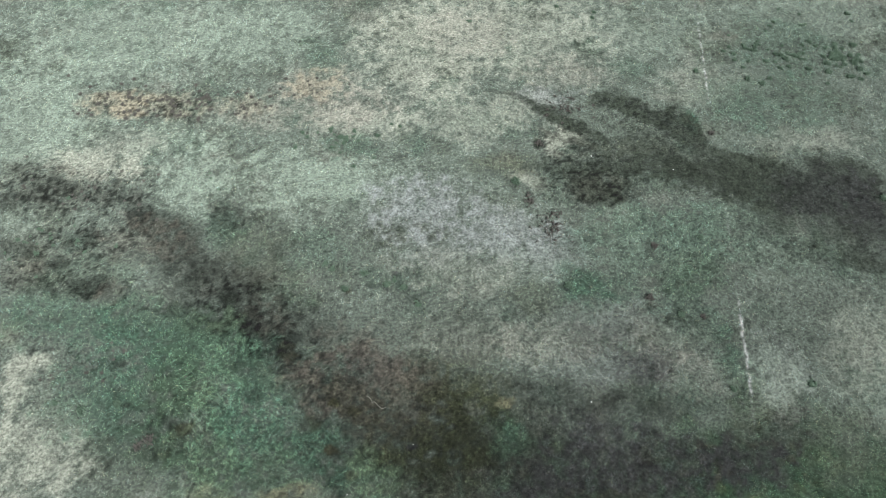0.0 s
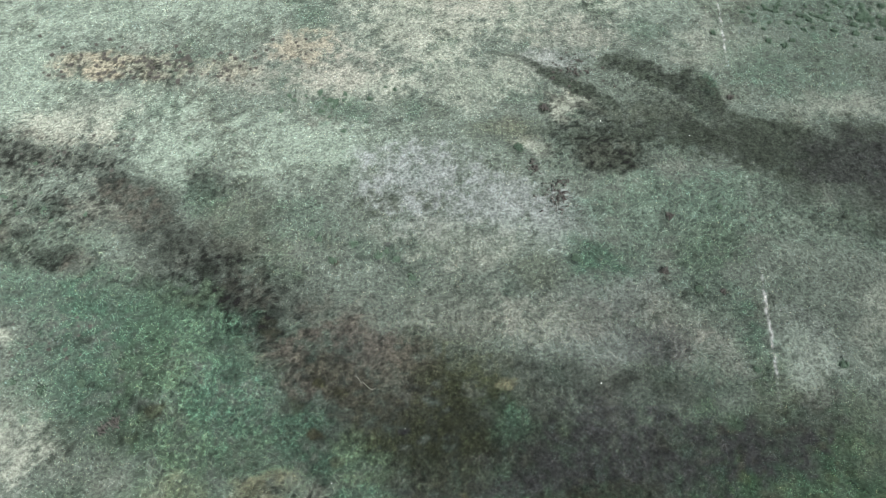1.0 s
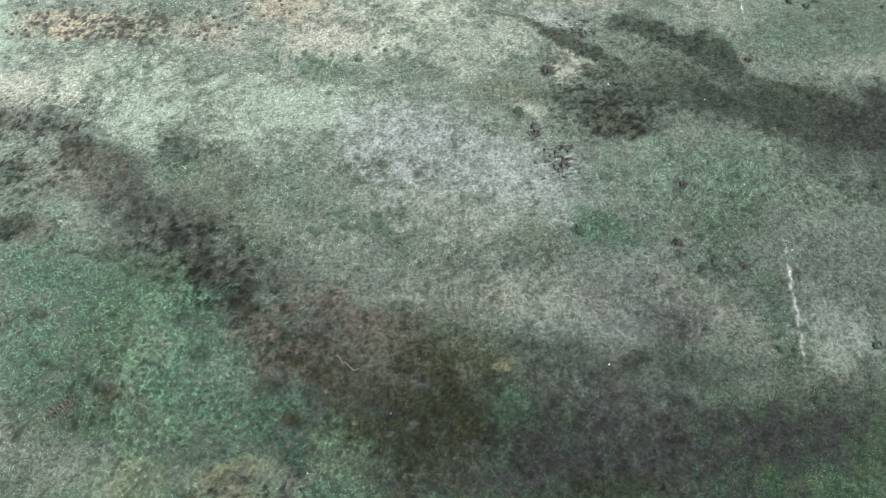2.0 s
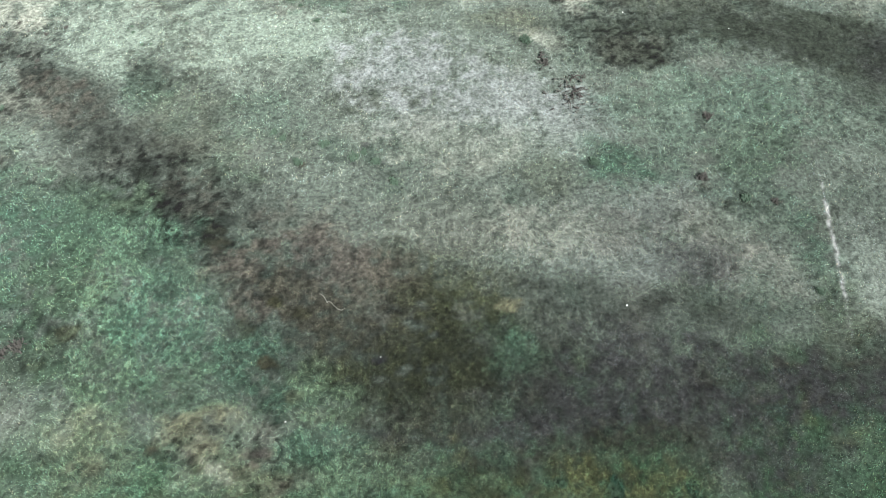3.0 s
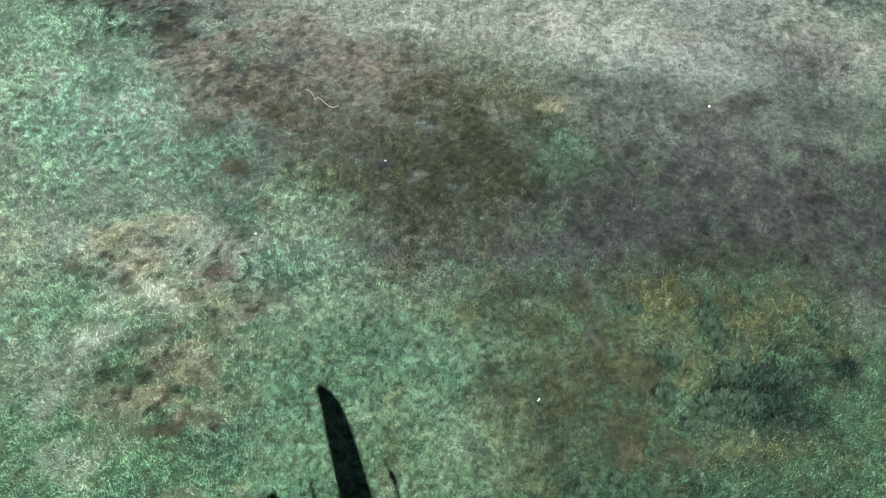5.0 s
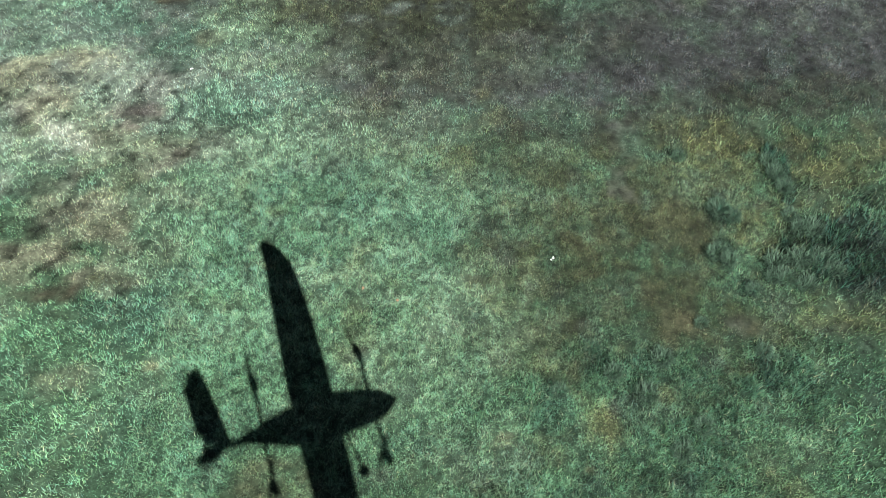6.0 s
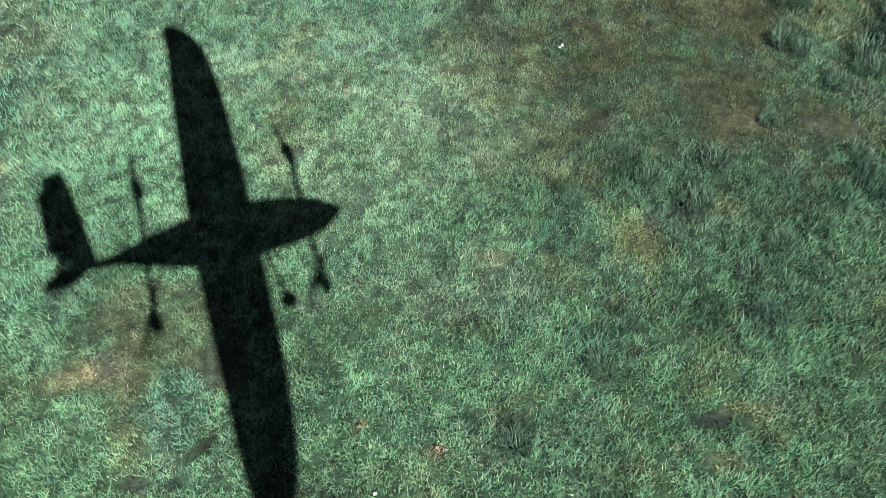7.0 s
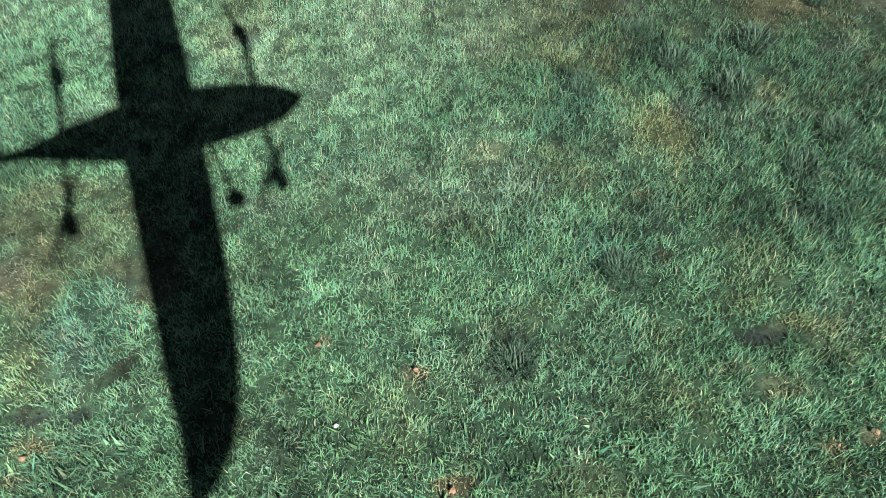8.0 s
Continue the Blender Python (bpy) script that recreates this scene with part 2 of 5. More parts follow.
BAND_BROWN = [
    (-2.35, 9.89, 1.41, 0.60, -11, 0.45), (-1.10, 8.41, 1.52, 0.64, 0, 0.3), (-5.67, 11.48, 0.99, 0.49, -31, 0.3), (-3.89, 9.52, 1.04, 0.45, 0, 0.35),
    (-2.45, 8.42, 0.84, 0.43, 0, 0.35),
]
BAND_VIOLET = [
    (7.26, 7.00, 2.62, 0.76, 0, 0.7), (8.96, 6.58, 1.30, 0.67, 0, 0.75), (5.13, 7.01, 1.96, 0.75, 0, 0.5), (2.63, 6.37, 1.77, 0.64, 0, 0.35),
    (-2.51, 9.61, 1.04, 0.49, 0, 0.3), (6.38, 9.85, 1.40, 0.50, 0, 0.35), (10.16, 7.49, 0.60, 0.95, -35, 0.5),
]
MOSS_A = [
    (4.38, 19.99, 1.30, 0.37, -37, 0.85), (5.48, 19.19, 0.78, 0.31, -34, 0.7), (3.25, 20.81, 0.91, 0.23, -34, 0.5), (2.18, 21.33, 0.56, 0.12, -17, 0.6),
    (6.09, 20.74, 0.35, 0.42, 0, 0.7), (7.55, 20.27, 1.41, 0.45, -28, 0.85), (8.93, 19.48, 0.97, 0.75, -35, 0.9), (6.77, 21.25, 0.40, 0.24, 0, 0.5),
    (4.68, 17.53, 1.22, 0.43, -13, 0.6), (3.63, 18.64, 0.23, 0.28, 0, 0.9), (5.43, 16.55, 0.81, 0.61, 0, 0.6), (6.56, 17.71, 1.24, 0.48, 0, 0.6),
    (8.17, 17.44, 1.61, 0.70, -11, 0.75), (9.75, 17.12, 1.79, 0.97, -11, 0.9), (11.48, 16.65, 1.97, 1.06, -8, 0.95), (13.07, 16.52, 1.76, 1.20, -8, 0.85),
]
MOSS_B = [
    (14.71, 16.95, 1.32, 0.95, -28, 0.85), (15.24, 16.01, 0.80, 0.88, 0, 0.8), (13.13, 15.28, 2.17, 1.00, 0, 0.6), (10.96, 15.29, 1.38, 0.84, 0, 0.45),
    (14.47, 14.80, 0.98, 1.24, 0, 0.6), (12.70, 13.72, 2.24, 0.38, -5, 0.5), (14.41, 13.35, 0.91, 0.33, -8, 0.7), (4.74, 20.36, 0.53, 0.23, -27, 0.6),
    (9.75, 18.18, 1.03, 0.55, -41, 0.8), (5.41, 18.52, 0.75, 0.28, -27, 0.5), (2.59, 16.81, 0.34, 0.17, -37, 0.6), (5.73, 15.99, 0.62, 0.24, 12, 0.5),
    (3.04, 16.05, 0.28, 0.10, 0, 0.6), (13.68, 14.45, 1.24, 0.32, 11, 0.4),
]
MOSS_THIN = [
    (6.66, 18.46, 1.65, 0.50, -11, 0.4), (8.14, 18.57, 1.43, 0.68, -21, 0.5), (5.70, 17.45, 1.03, 0.42, 0, 0.5), (4.95, 18.12, 0.82, 0.38, -20, 0.5),
    (4.22, 16.93, 0.83, 0.36, 12, 0.4), (4.34, 16.05, 0.71, 0.25, -13, 0.4), (6.17, 16.29, 0.80, 0.51, 0, 0.4), (3.44, 17.46, 0.62, 0.26, 0, 0.4),
    (7.43, 16.67, 1.21, 0.41, 0, 0.4), (4.00, 19.22, 0.67, 0.27, -39, 0.4), (6.30, 19.78, 0.86, 0.29, -28, 0.4),
]
MOSS_VIOLET = [
    (13.97, 16.14, 1.81, 1.17, 0, 0.45), (14.87, 15.15, 0.79, 1.51, 0, 0.4),
]
MID_PALE = [
    (10.09, 9.27, 0.81, 0.95, 0, 0.4), (8.19, 14.73, 2.50, 1.05, 0, 0.25), (10.89, 13.17, 1.20, 0.98, 0, 0.25), (6.47, 13.72, 1.37, 0.79, 0, 0.2),
    (2.18, 13.12, 2.40, 1.13, 0, 0.2),
]
MID_PINK = [
    (0.38, 13.11, 1.95, 0.94, 0, 0.25), (3.48, 10.66, 1.68, 0.66, 0, 0.25), (6.95, 10.51, 1.26, 0.83, 0, 0.25), (7.80, 9.26, 0.94, 0.62, 0, 0.2),
]
MID_OLIVE = [
    (-0.41, 9.37, 0.81, 0.61, 0, 0.3), (0.67, 9.22, 0.81, 0.91, 0, 0.4), (1.33, 8.49, 0.79, 0.43, 0, 0.35), (8.15, 12.96, 1.34, 0.76, 0, 0.2),
    (2.87, 12.20, 0.88, 0.54, 0, 0.3), (9.10, 8.09, 0.65, 1.02, 0, 0.35), (-8.05, 9.18, 1.07, 0.94, 0, 0.35), (-7.16, 7.19, 1.01, 0.83, 0, 0.4),
    (-8.67, 7.18, 0.63, 1.12, 0, 0.3),
]
MID_GREEN = [
    (4.39, 12.76, 0.89, 0.74, 0, 0.25), (-7.60, 10.11, 1.52, 0.82, 0, 0.45), (-5.64, 9.19, 0.80, 0.62, 0, 0.4), (-1.95, 5.33, 0.83, 0.42, 0, 0.5),
    (-5.84, 10.28, 0.83, 0.49, 0, 0.4), (-8.82, 8.58, 1.18, 0.61, 0, 0.3), (-4.02, 7.34, 0.63, 0.55, 0, 0.35), (-6.07, 8.02, 0.78, 0.58, 0, 0.35),
    (-6.05, 6.16, 0.73, 0.64, 0, 0.3), (1.94, 7.37, 0.63, 0.54, 0, 0.2),
]
MID_BROWN = [
    (-2.68, 10.63, 1.29, 0.65, -11, 0.35), (-1.74, 9.21, 1.34, 0.61, 0, 0.35), (-9.06, 11.96, 1.16, 0.73, 0, 0.3), (-4.16, 9.20, 0.80, 0.61, 0, 0.3),
    (-10.76, 12.31, 0.44, 0.38, 0, 0.5), (-10.18, 14.42, 1.49, 1.01, -12, 0.4), (-3.29, 8.61, 1.05, 0.44, 0, 0.3),
]
MID_DARK = [
    (-7.27, 11.10, 0.43, 0.31, 0, 0.6), (-6.13, 11.11, 0.37, 0.28, 0, 0.65), (-4.87, 10.29, 0.51, 0.31, -21, 0.6), (-3.29, 8.61, 0.32, 0.21, 0, 0.6),
    (-5.62, 8.74, 0.34, 0.27, 0, 0.55), (-3.10, 7.05, 0.25, 0.19, 0, 0.75), (-7.99, 7.94, 0.26, 0.17, 0, 0.7), (-7.32, 5.01, 0.23, 0.12, 0, 0.7),
    (-6.16, 9.80, 0.57, 0.28, -11, 0.35), (-9.98, 9.78, 0.27, 0.20, 0, 0.5), (-9.45, 8.50, 0.13, 0.09, 0, 0.7), (-8.47, 6.92, 0.25, 0.19, 0, 0.5),
    (-6.61, 12.06, 0.64, 0.34, -22, 0.35), (-8.58, 11.79, 0.35, 0.25, 0, 0.4), (-2.73, 8.32, 0.39, 0.20, 0, 0.4), (-3.85, 7.89, 0.34, 0.23, 0, 0.4),
]
BAND_NEAR_BROWN = [
    (-2.42, 9.51, 1.22, 0.81, 1, 0.35), (-1.61, 7.87, 1.15, 0.71, 1, 0.3), (-0.63, 9.40, 0.67, 0.49, 1, 0.4), (-4.20, 9.47, 0.67, 0.44, 1, 0.35),
    (-5.08, 9.46, 0.67, 0.45, 1, 0.25), (0.82, 10.32, 1.03, 0.46, 1, 0.2), (-3.60, 8.50, 0.64, 0.41, 1, 0.35),
]
BAND_NEAR = [
    (0.05, 8.70, 0.76, 0.62, 1, 0.5), (1.01, 7.28, 1.44, 1.05, 1, 0.7), (-0.49, 6.31, 1.28, 0.80, 1, 0.5), (-1.33, 7.00, 0.91, 0.49, 1, 0.35),
    (-0.33, 7.51, 0.83, 0.63, 1, 0.4), (1.49, 6.34, 1.09, 0.57, 1, 0.4),
]
BAND_NEAR_VIOLET = [
    (0.98, 5.66, 1.73, 0.65, 1, 0.55), (2.54, 5.91, 1.46, 0.83, 1, 0.5), (3.90, 5.93, 1.36, 0.73, 1, 0.5), (4.91, 7.35, 1.03, 0.69, 1, 0.45),
    (5.42, 5.74, 1.35, 1.00, 1, 0.4), (6.77, 5.76, 1.26, 1.13, 1, 0.55), (7.27, 4.83, 0.56, 0.84, 1, 0.5), (6.09, 4.91, 0.93, 0.52, 1, 0.45),
    (3.53, 7.83, 1.26, 0.52, 1, 0.3), (-0.45, 5.42, 0.95, 0.32, 1, 0.35), (6.17, 9.53, 0.67, 0.45, 1, 0.4), (4.66, 10.71, 0.93, 0.64, 1, 0.25),
    (2.19, 5.05, 1.12, 0.27, 1, 0.4),
]
BAND_NEAR_TEAL = [
    (1.82, 7.24, 0.56, 0.56, 1, 0.3), (2.15, 7.55, 0.31, 0.38, 1, 0.3), (-4.17, 6.47, 0.79, 0.43, 1, 0.3), (-6.38, 6.91, 1.21, 0.75, 1, 0.3),
    (-6.31, 8.18, 0.95, 0.69, 1, 0.3), (4.82, 12.75, 0.62, 0.55, 1, 0.4),
]
SMUDGE = [
    (-3.24, 8.61, 0.18, 0.12, 1, 0.85), (-2.66, 8.31, 0.15, 0.15, 1, 0.6), (-3.22, 7.09, 0.26, 0.18, 1, 0.85), (-2.61, 6.36, 0.17, 0.14, 1, 0.7),
    (-4.01, 7.80, 0.34, 0.29, 1, 0.5), (-5.28, 5.18, 0.13, 0.10, 1, 0.7), (-7.61, 7.76, 0.25, 0.19, 1, 0.8), (-4.50, 5.27, 0.17, 0.17, 1, 0.55),
    (-3.98, 4.14, 0.18, 0.12, 1, 0.7), (-5.63, 4.23, 0.15, 0.12, 1, 0.5), (-6.36, 4.86, 0.22, 0.13, 1, 0.5), (-3.38, 2.89, 0.24, 0.16, 1, 0.7),
    (-4.32, 3.10, 0.12, 0.10, 1, 0.5), (-4.90, 10.21, 0.39, 0.34, 1, 0.4), (-0.87, 12.01, 0.10, 0.12, 1, 0.7), (-3.11, 12.42, 0.11, 0.09, 1, 0.8),
]
SMUDGE_FLAT = [
    (2.17, 4.93, 0.27, 0.18, -21, 0.85), (2.16, 4.23, 0.11, 0.17, -32, 0.8),
]
SMUDGE_VIOLET = [
    (-0.92, 7.19, 0.17, 0.10, 1, 0.85), (-3.17, 5.21, 0.19, 0.10, 1, 0.85), (-2.25, 4.62, 0.13, 0.10, 1, 0.5), (-1.55, 12.98, 0.13, 0.15, 1, 0.6),
    (-1.86, 12.52, 0.07, 0.11, 1, 0.6), (-1.34, 12.62, 0.07, 0.11, 1, 0.6), (-1.08, 12.48, 0.07, 0.09, 1, 0.6), (6.69, 12.17, 0.11, 0.13, 1, 0.6),
    (4.05, 12.56, 0.12, 0.16, 1, 0.6),
]
# the first oval also paints in part of the sun glow beside the drone's shadow
NEAR_MINT = [
    (-7.54, 9.85, 1.35, 1.72, 1, 0.3), (-5.45, 6.45, 1.19, 0.72, 1, 0.2), (-6.70, 5.97, 0.87, 0.93, 1, 0.25), (-4.04, 5.80, 0.67, 0.34, 1, 0.2),
]
NEAR_STRAW = [
    (1.91, 8.52, 0.26, 0.19, 1, 0.5), (-4.47, 5.57, 0.76, 0.44, 1, 0.35), (-6.57, 5.54, 0.67, 0.56, 1, 0.3), (-5.53, 3.58, 0.70, 0.38, 1, 0.3),
]
NEAR_TAN = [
    (-4.57, 5.57, 0.62, 0.44, 1, 0.45), (-3.35, 4.66, 0.95, 0.39, -10, 0.5), (-2.34, 4.62, 0.37, 0.20, 1, 0.4), (-3.46, 3.74, 0.70, 0.42, 1, 0.45),
    (-6.36, 4.86, 0.46, 0.38, 1, 0.4), (-4.19, 3.06, 0.68, 0.35, 1, 0.5), (-3.89, 5.05, 0.56, 0.31, 1, 0.4), (-4.75, 3.59, 0.52, 0.37, 1, 0.3),
    (-2.76, 3.26, 0.43, 0.27, 1, 0.25),
]
NEAR_TEAL = [
    (-1.11, 4.20, 1.08, 0.67, 1, 0.5), (-0.19, 3.66, 1.23, 0.73, 1, 0.45), (-1.74, 5.09, 0.75, 0.42, 1, 0.4), (-2.53, 2.83, 0.51, 0.31, 1, 0.5),
    (-5.13, 3.40, 0.78, 0.46, 1, 0.4), (-2.52, 5.28, 0.47, 0.32, 1, 0.3), (-1.02, 3.03, 0.94, 0.34, 1, 0.4), (-5.63, 4.23, 0.45, 0.40, 1, 0.3),
    (0.69, 3.31, 0.52, 0.53, 1, 0.35),
]
NEAR_DIM = [
    (1.43, 4.73, 1.29, 0.50, 1, 0.5), (2.28, 3.70, 1.06, 0.55, 1, 0.5), (-0.96, 4.60, 1.28, 0.60, 1, 0.25), (-1.94, 3.63, 1.05, 0.55, 1, 0.25),
    (-4.31, 3.59, 1.40, 0.65, 1, 0.25), (1.04, 3.68, 0.53, 0.55, 1, 0.3), (3.29, 4.86, 0.93, 0.31, 1, 0.35), (-2.08, 8.39, 0.96, 0.54, 1, 0.3),
    (-3.14, 9.06, 0.66, 0.43, 1, 0.3),
]
NEAR_OLIVE = [
    (-2.03, 6.87, 0.60, 0.43, 1, 0.3), (-2.20, 5.83, 0.48, 0.22, 1, 0.2), (1.85, 3.87, 1.07, 0.56, 1, 0.55), (2.87, 4.36, 1.09, 0.49, 1, 0.5),
    (1.38, 3.15, 0.77, 0.48, 1, 0.5), (2.66, 3.08, 0.69, 0.39, 1, 0.45), (4.16, 4.48, 0.91, 0.36, 1, 0.4), (6.52, 3.40, 0.70, 0.51, 1, 0.55),
    (5.36, 4.11, 0.54, 0.33, 1, 0.3), (0.69, 4.33, 0.63, 0.39, 1, 0.3), (-0.43, 5.11, 0.84, 0.31, 1, 0.3),
]
FIVE_BAND = [
    (4.35, 5.49, 1.15, 0.38, 1, 0.5), (3.01, 5.28, 0.91, 0.28, 1, 0.4), (5.40, 5.15, 0.53, 0.28, 1, 0.35), (1.64, 5.07, 0.82, 0.36, 1, 0.35),
]
FIVE_OLIVE = [
    (3.10, 4.84, 1.11, 0.32, 1, 0.45), (4.56, 4.78, 0.81, 0.27, 1, 0.4), (5.43, 4.46, 0.29, 0.52, 1, 0.35), (1.24, 3.36, 0.82, 0.52, 1, 0.55),
    (1.80, 2.87, 0.79, 0.42, 1, 0.55), (2.37, 3.76, 0.63, 0.55, 1, 0.5), (0.85, 4.04, 0.64, 0.36, 1, 0.35), (2.77, 2.75, 0.72, 0.31, 1, 0.5),
    (1.60, 4.55, 0.58, 0.34, 1, 0.35), (0.67, 2.31, 0.38, 0.39, 1, 0.25), (1.44, 2.39, 0.38, 0.26, 1, 0.3), (4.07, 2.70, 0.79, 0.28, 1, 0.4),
    (0.52, 5.89, 0.70, 0.39, 1, 0.2),
]
FIVE_DIM = [
    (1.82, 3.08, 0.94, 0.57, 1, 0.5), (1.10, 4.71, 0.88, 0.43, 1, 0.35), (2.48, 2.54, 0.84, 0.37, 1, 0.45), (1.11, 2.32, 0.57, 0.33, 1, 0.3),
    (0.13, 6.08, 0.87, 0.60, 1, 0.35), (-1.41, 7.67, 0.77, 0.47, 1, 0.3),
]
FIVE_UMBER = [
    (2.36, 3.09, 0.60, 0.36, 1, 0.4), (2.70, 3.61, 0.28, 0.31, 1, 0.4), (1.68, 3.74, 0.42, 0.47, 1, 0.3), (3.50, 3.47, 0.14, 0.23, 1, 0.6),
    (2.09, 2.47, 0.39, 0.20, 1, 0.35),
]
FIVE_STRAW = [
    (3.25, 4.41, 0.58, 0.34, 1, 0.5), (4.37, 4.27, 0.58, 0.30, 1, 0.5), (3.35, 3.77, 0.28, 0.28, 1, 0.45), (4.74, 4.61, 0.66, 0.23, 1, 0.45),
    (5.31, 4.05, 0.20, 0.15, 1, 0.5), (5.02, 2.58, 0.20, 0.18, 1, 0.6), (4.28, 2.74, 0.59, 0.17, 1, 0.45), (3.71, 3.86, 0.14, 0.24, 1, 0.4),
    (5.08, 4.24, 0.29, 0.20, 1, 0.4),
]
FIVE_TEAL = [
    (-0.89, 3.70, 0.83, 0.54, 1, 0.35), (-1.55, 4.08, 0.42, 0.36, 1, 0.4), (-0.65, 3.04, 0.60, 0.32, 1, 0.35), (-1.75, 3.38, 0.41, 0.34, 1, 0.4),
    (-1.10, 2.15, 0.88, 0.35, 1, 0.3), (-2.77, 2.65, 0.39, 0.28, 1, 0.5), (-3.72, 2.05, 0.37, 0.19, 1, 0.5), (-0.14, 4.27, 0.43, 0.25, 1, 0.35),
    (-2.69, 5.45, 0.30, 0.23, 1, 0.45), (-3.16, 3.97, 0.21, 0.16, 1, 0.3), (-2.23, 4.91, 0.44, 0.27, 1, 0.3), (-2.30, 2.52, 0.39, 0.41, 1, 0.3),
]
FIVE_FAIR = [
    (0.36, 4.20, 0.71, 0.37, 1, 0.35), (0.29, 2.70, 0.91, 0.55, 1, 0.35), (-1.32, 4.67, 0.73, 0.34, 1, 0.35), (0.82, 3.06, 0.40, 0.36, 1, 0.2),
    (-1.93, 6.14, 0.71, 0.40, 1, 0.3), (-2.34, 6.86, 0.41, 0.44, 1, 0.3),
]
FIVE_CREAM = [
    (-4.69, 4.95, 0.41, 0.41, 1, 0.35), (-3.97, 4.74, 0.26, 0.27, 1, 0.4), (-4.56, 2.35, 0.38, 0.27, 1, 0.3), (-5.04, 3.25, 0.27, 0.46, 1, 0.25),
    (-4.60, 4.10, 0.28, 0.22, 1, 0.3), (-2.20, 4.65, 0.29, 0.14, 1, 0.25),
]
FIVE_TAN = [
    (-3.44, 3.96, 0.49, 0.23, 1, 0.45), (-3.89, 3.23, 0.60, 0.27, 1, 0.5), (-2.97, 3.00, 0.33, 0.14, 1, 0.4), (-4.50, 3.26, 0.24, 0.12, 1, 0.5),
    (-3.14, 1.99, 0.31, 0.18, 1, 0.5), (-3.12, 3.43, 0.34, 0.20, 1, 0.4), (-2.67, 3.98, 0.35, 0.21, 1, 0.35), (-4.00, 2.63, 0.39, 0.18, 1, 0.3),
]
FIVE_BROWN = [
    (-2.46, 4.47, 0.35, 0.17, 1, 0.55), (-3.24, 5.16, 0.25, 0.18, 1, 0.6), (-3.08, 5.53, 0.28, 0.25, 1, 0.35), (-2.37, 4.82, 0.22, 0.12, 1, 0.4),
    (-3.65, 4.28, 0.21, 0.12, 1, 0.4),
]
FIVE_UMBER_SPOT = [
    (-4.02, 4.07, 0.18, 0.09, 1, 0.8), (-3.51, 2.82, 0.27, 0.11, 1, 0.8), (-3.28, 2.61, 0.19, 0.07, 1, 0.5), (-4.47, 3.15, 0.15, 0.06, 1, 0.5),
    (-2.90, 3.00, 0.17, 0.06, 1, 0.5), (-3.20, 1.81, 0.15, 0.06, 1, 0.5), (-3.38, 4.71, 0.12, 0.07, 1, 0.4), (-0.38, 3.11, 0.07, 0.04, 1, 0.6),
    (0.62, 3.06, 0.11, 0.05, 1, 0.5), (3.45, 3.36, 0.05, 0.12, 1, 0.7), (2.70, 4.64, 0.06, 0.04, 1, 0.6),
]
FIVE_STONE = [
    (2.17, 5.02, 0.23, 0.12, -14, 0.85), (2.05, 4.31, 0.13, 0.23, 1, 0.75), (3.08, 2.64, 0.22, 0.10, 1, 0.7), (2.20, 4.07, 0.10, 0.06, 1, 0.5),
]
LUSH = [
    (4.26, 3.49, 0.58, 0.42, 1, 0.95), (4.57, 3.13, 0.54, 0.24, 1, 0.75), (3.92, 3.67, 0.35, 0.28, 1, 0.8), (3.76, 4.42, 0.11, 0.38, 1, 0.9),
    (3.03, 3.94, 0.16, 0.14, 1, 0.85), (2.99, 3.46, 0.12, 0.26, 1, 0.75), (3.19, 3.02, 0.13, 0.07, 1, 0.85), (2.70, 4.66, 0.13, 0.09, 1, 0.6),
    (5.28, 4.45, 0.15, 0.31, 1, 0.85), (5.40, 3.73, 0.18, 0.18, 1, 0.85), (4.69, 4.10, 0.16, 0.15, 1, 0.5), (4.97, 2.89, 0.24, 0.19, 1, 0.5),
    (3.94, 4.26, 0.19, 0.12, 1, 0.5), (4.78, 3.65, 0.28, 0.24, 1, 0.6), (4.04, 3.12, 0.40, 0.12, 1, 0.7), (4.98, 3.88, 0.16, 0.10, 1, 0.6),
]
LUSH_LOW = [
    (1.98, 2.08, 0.53, 0.22, 1, 0.4), (2.68, 2.15, 0.35, 0.23, 1, 0.3), (3.52, 2.23, 0.70, 0.30, 1, 0.3), (1.22, 1.93, 0.22, 0.14, 1, 0.4),
    (4.43, 2.08, 0.50, 0.24, 1, 0.3), (1.61, 2.20, 0.15, 0.14, 1, 0.5),
]
SIX_TEAL = [
    (-2.44, 2.66, 0.37, 0.30, 1, 0.4), (-1.56, 1.62, 0.42, 0.15, 1, 0.5), (-2.40, 1.48, 0.31, 0.27, 1, 0.4), (-1.88, 1.28, 0.31, 0.15, 1, 0.45),
    (-0.92, 3.52, 0.28, 0.37, 1, 0.25), (-0.99, 1.51, 0.24, 0.13, 1, 0.3), (-0.48, 1.19, 0.30, 0.16, 1, 0.25), (0.04, 1.49, 0.24, 0.13, 1, 0.25),
    (0.75, 1.90, 0.20, 0.14, 1, 0.25), (-0.42, 3.29, 0.28, 0.18, 1, 0.25), (-2.71, 2.11, 0.21, 0.20, 1, 0.3),
]
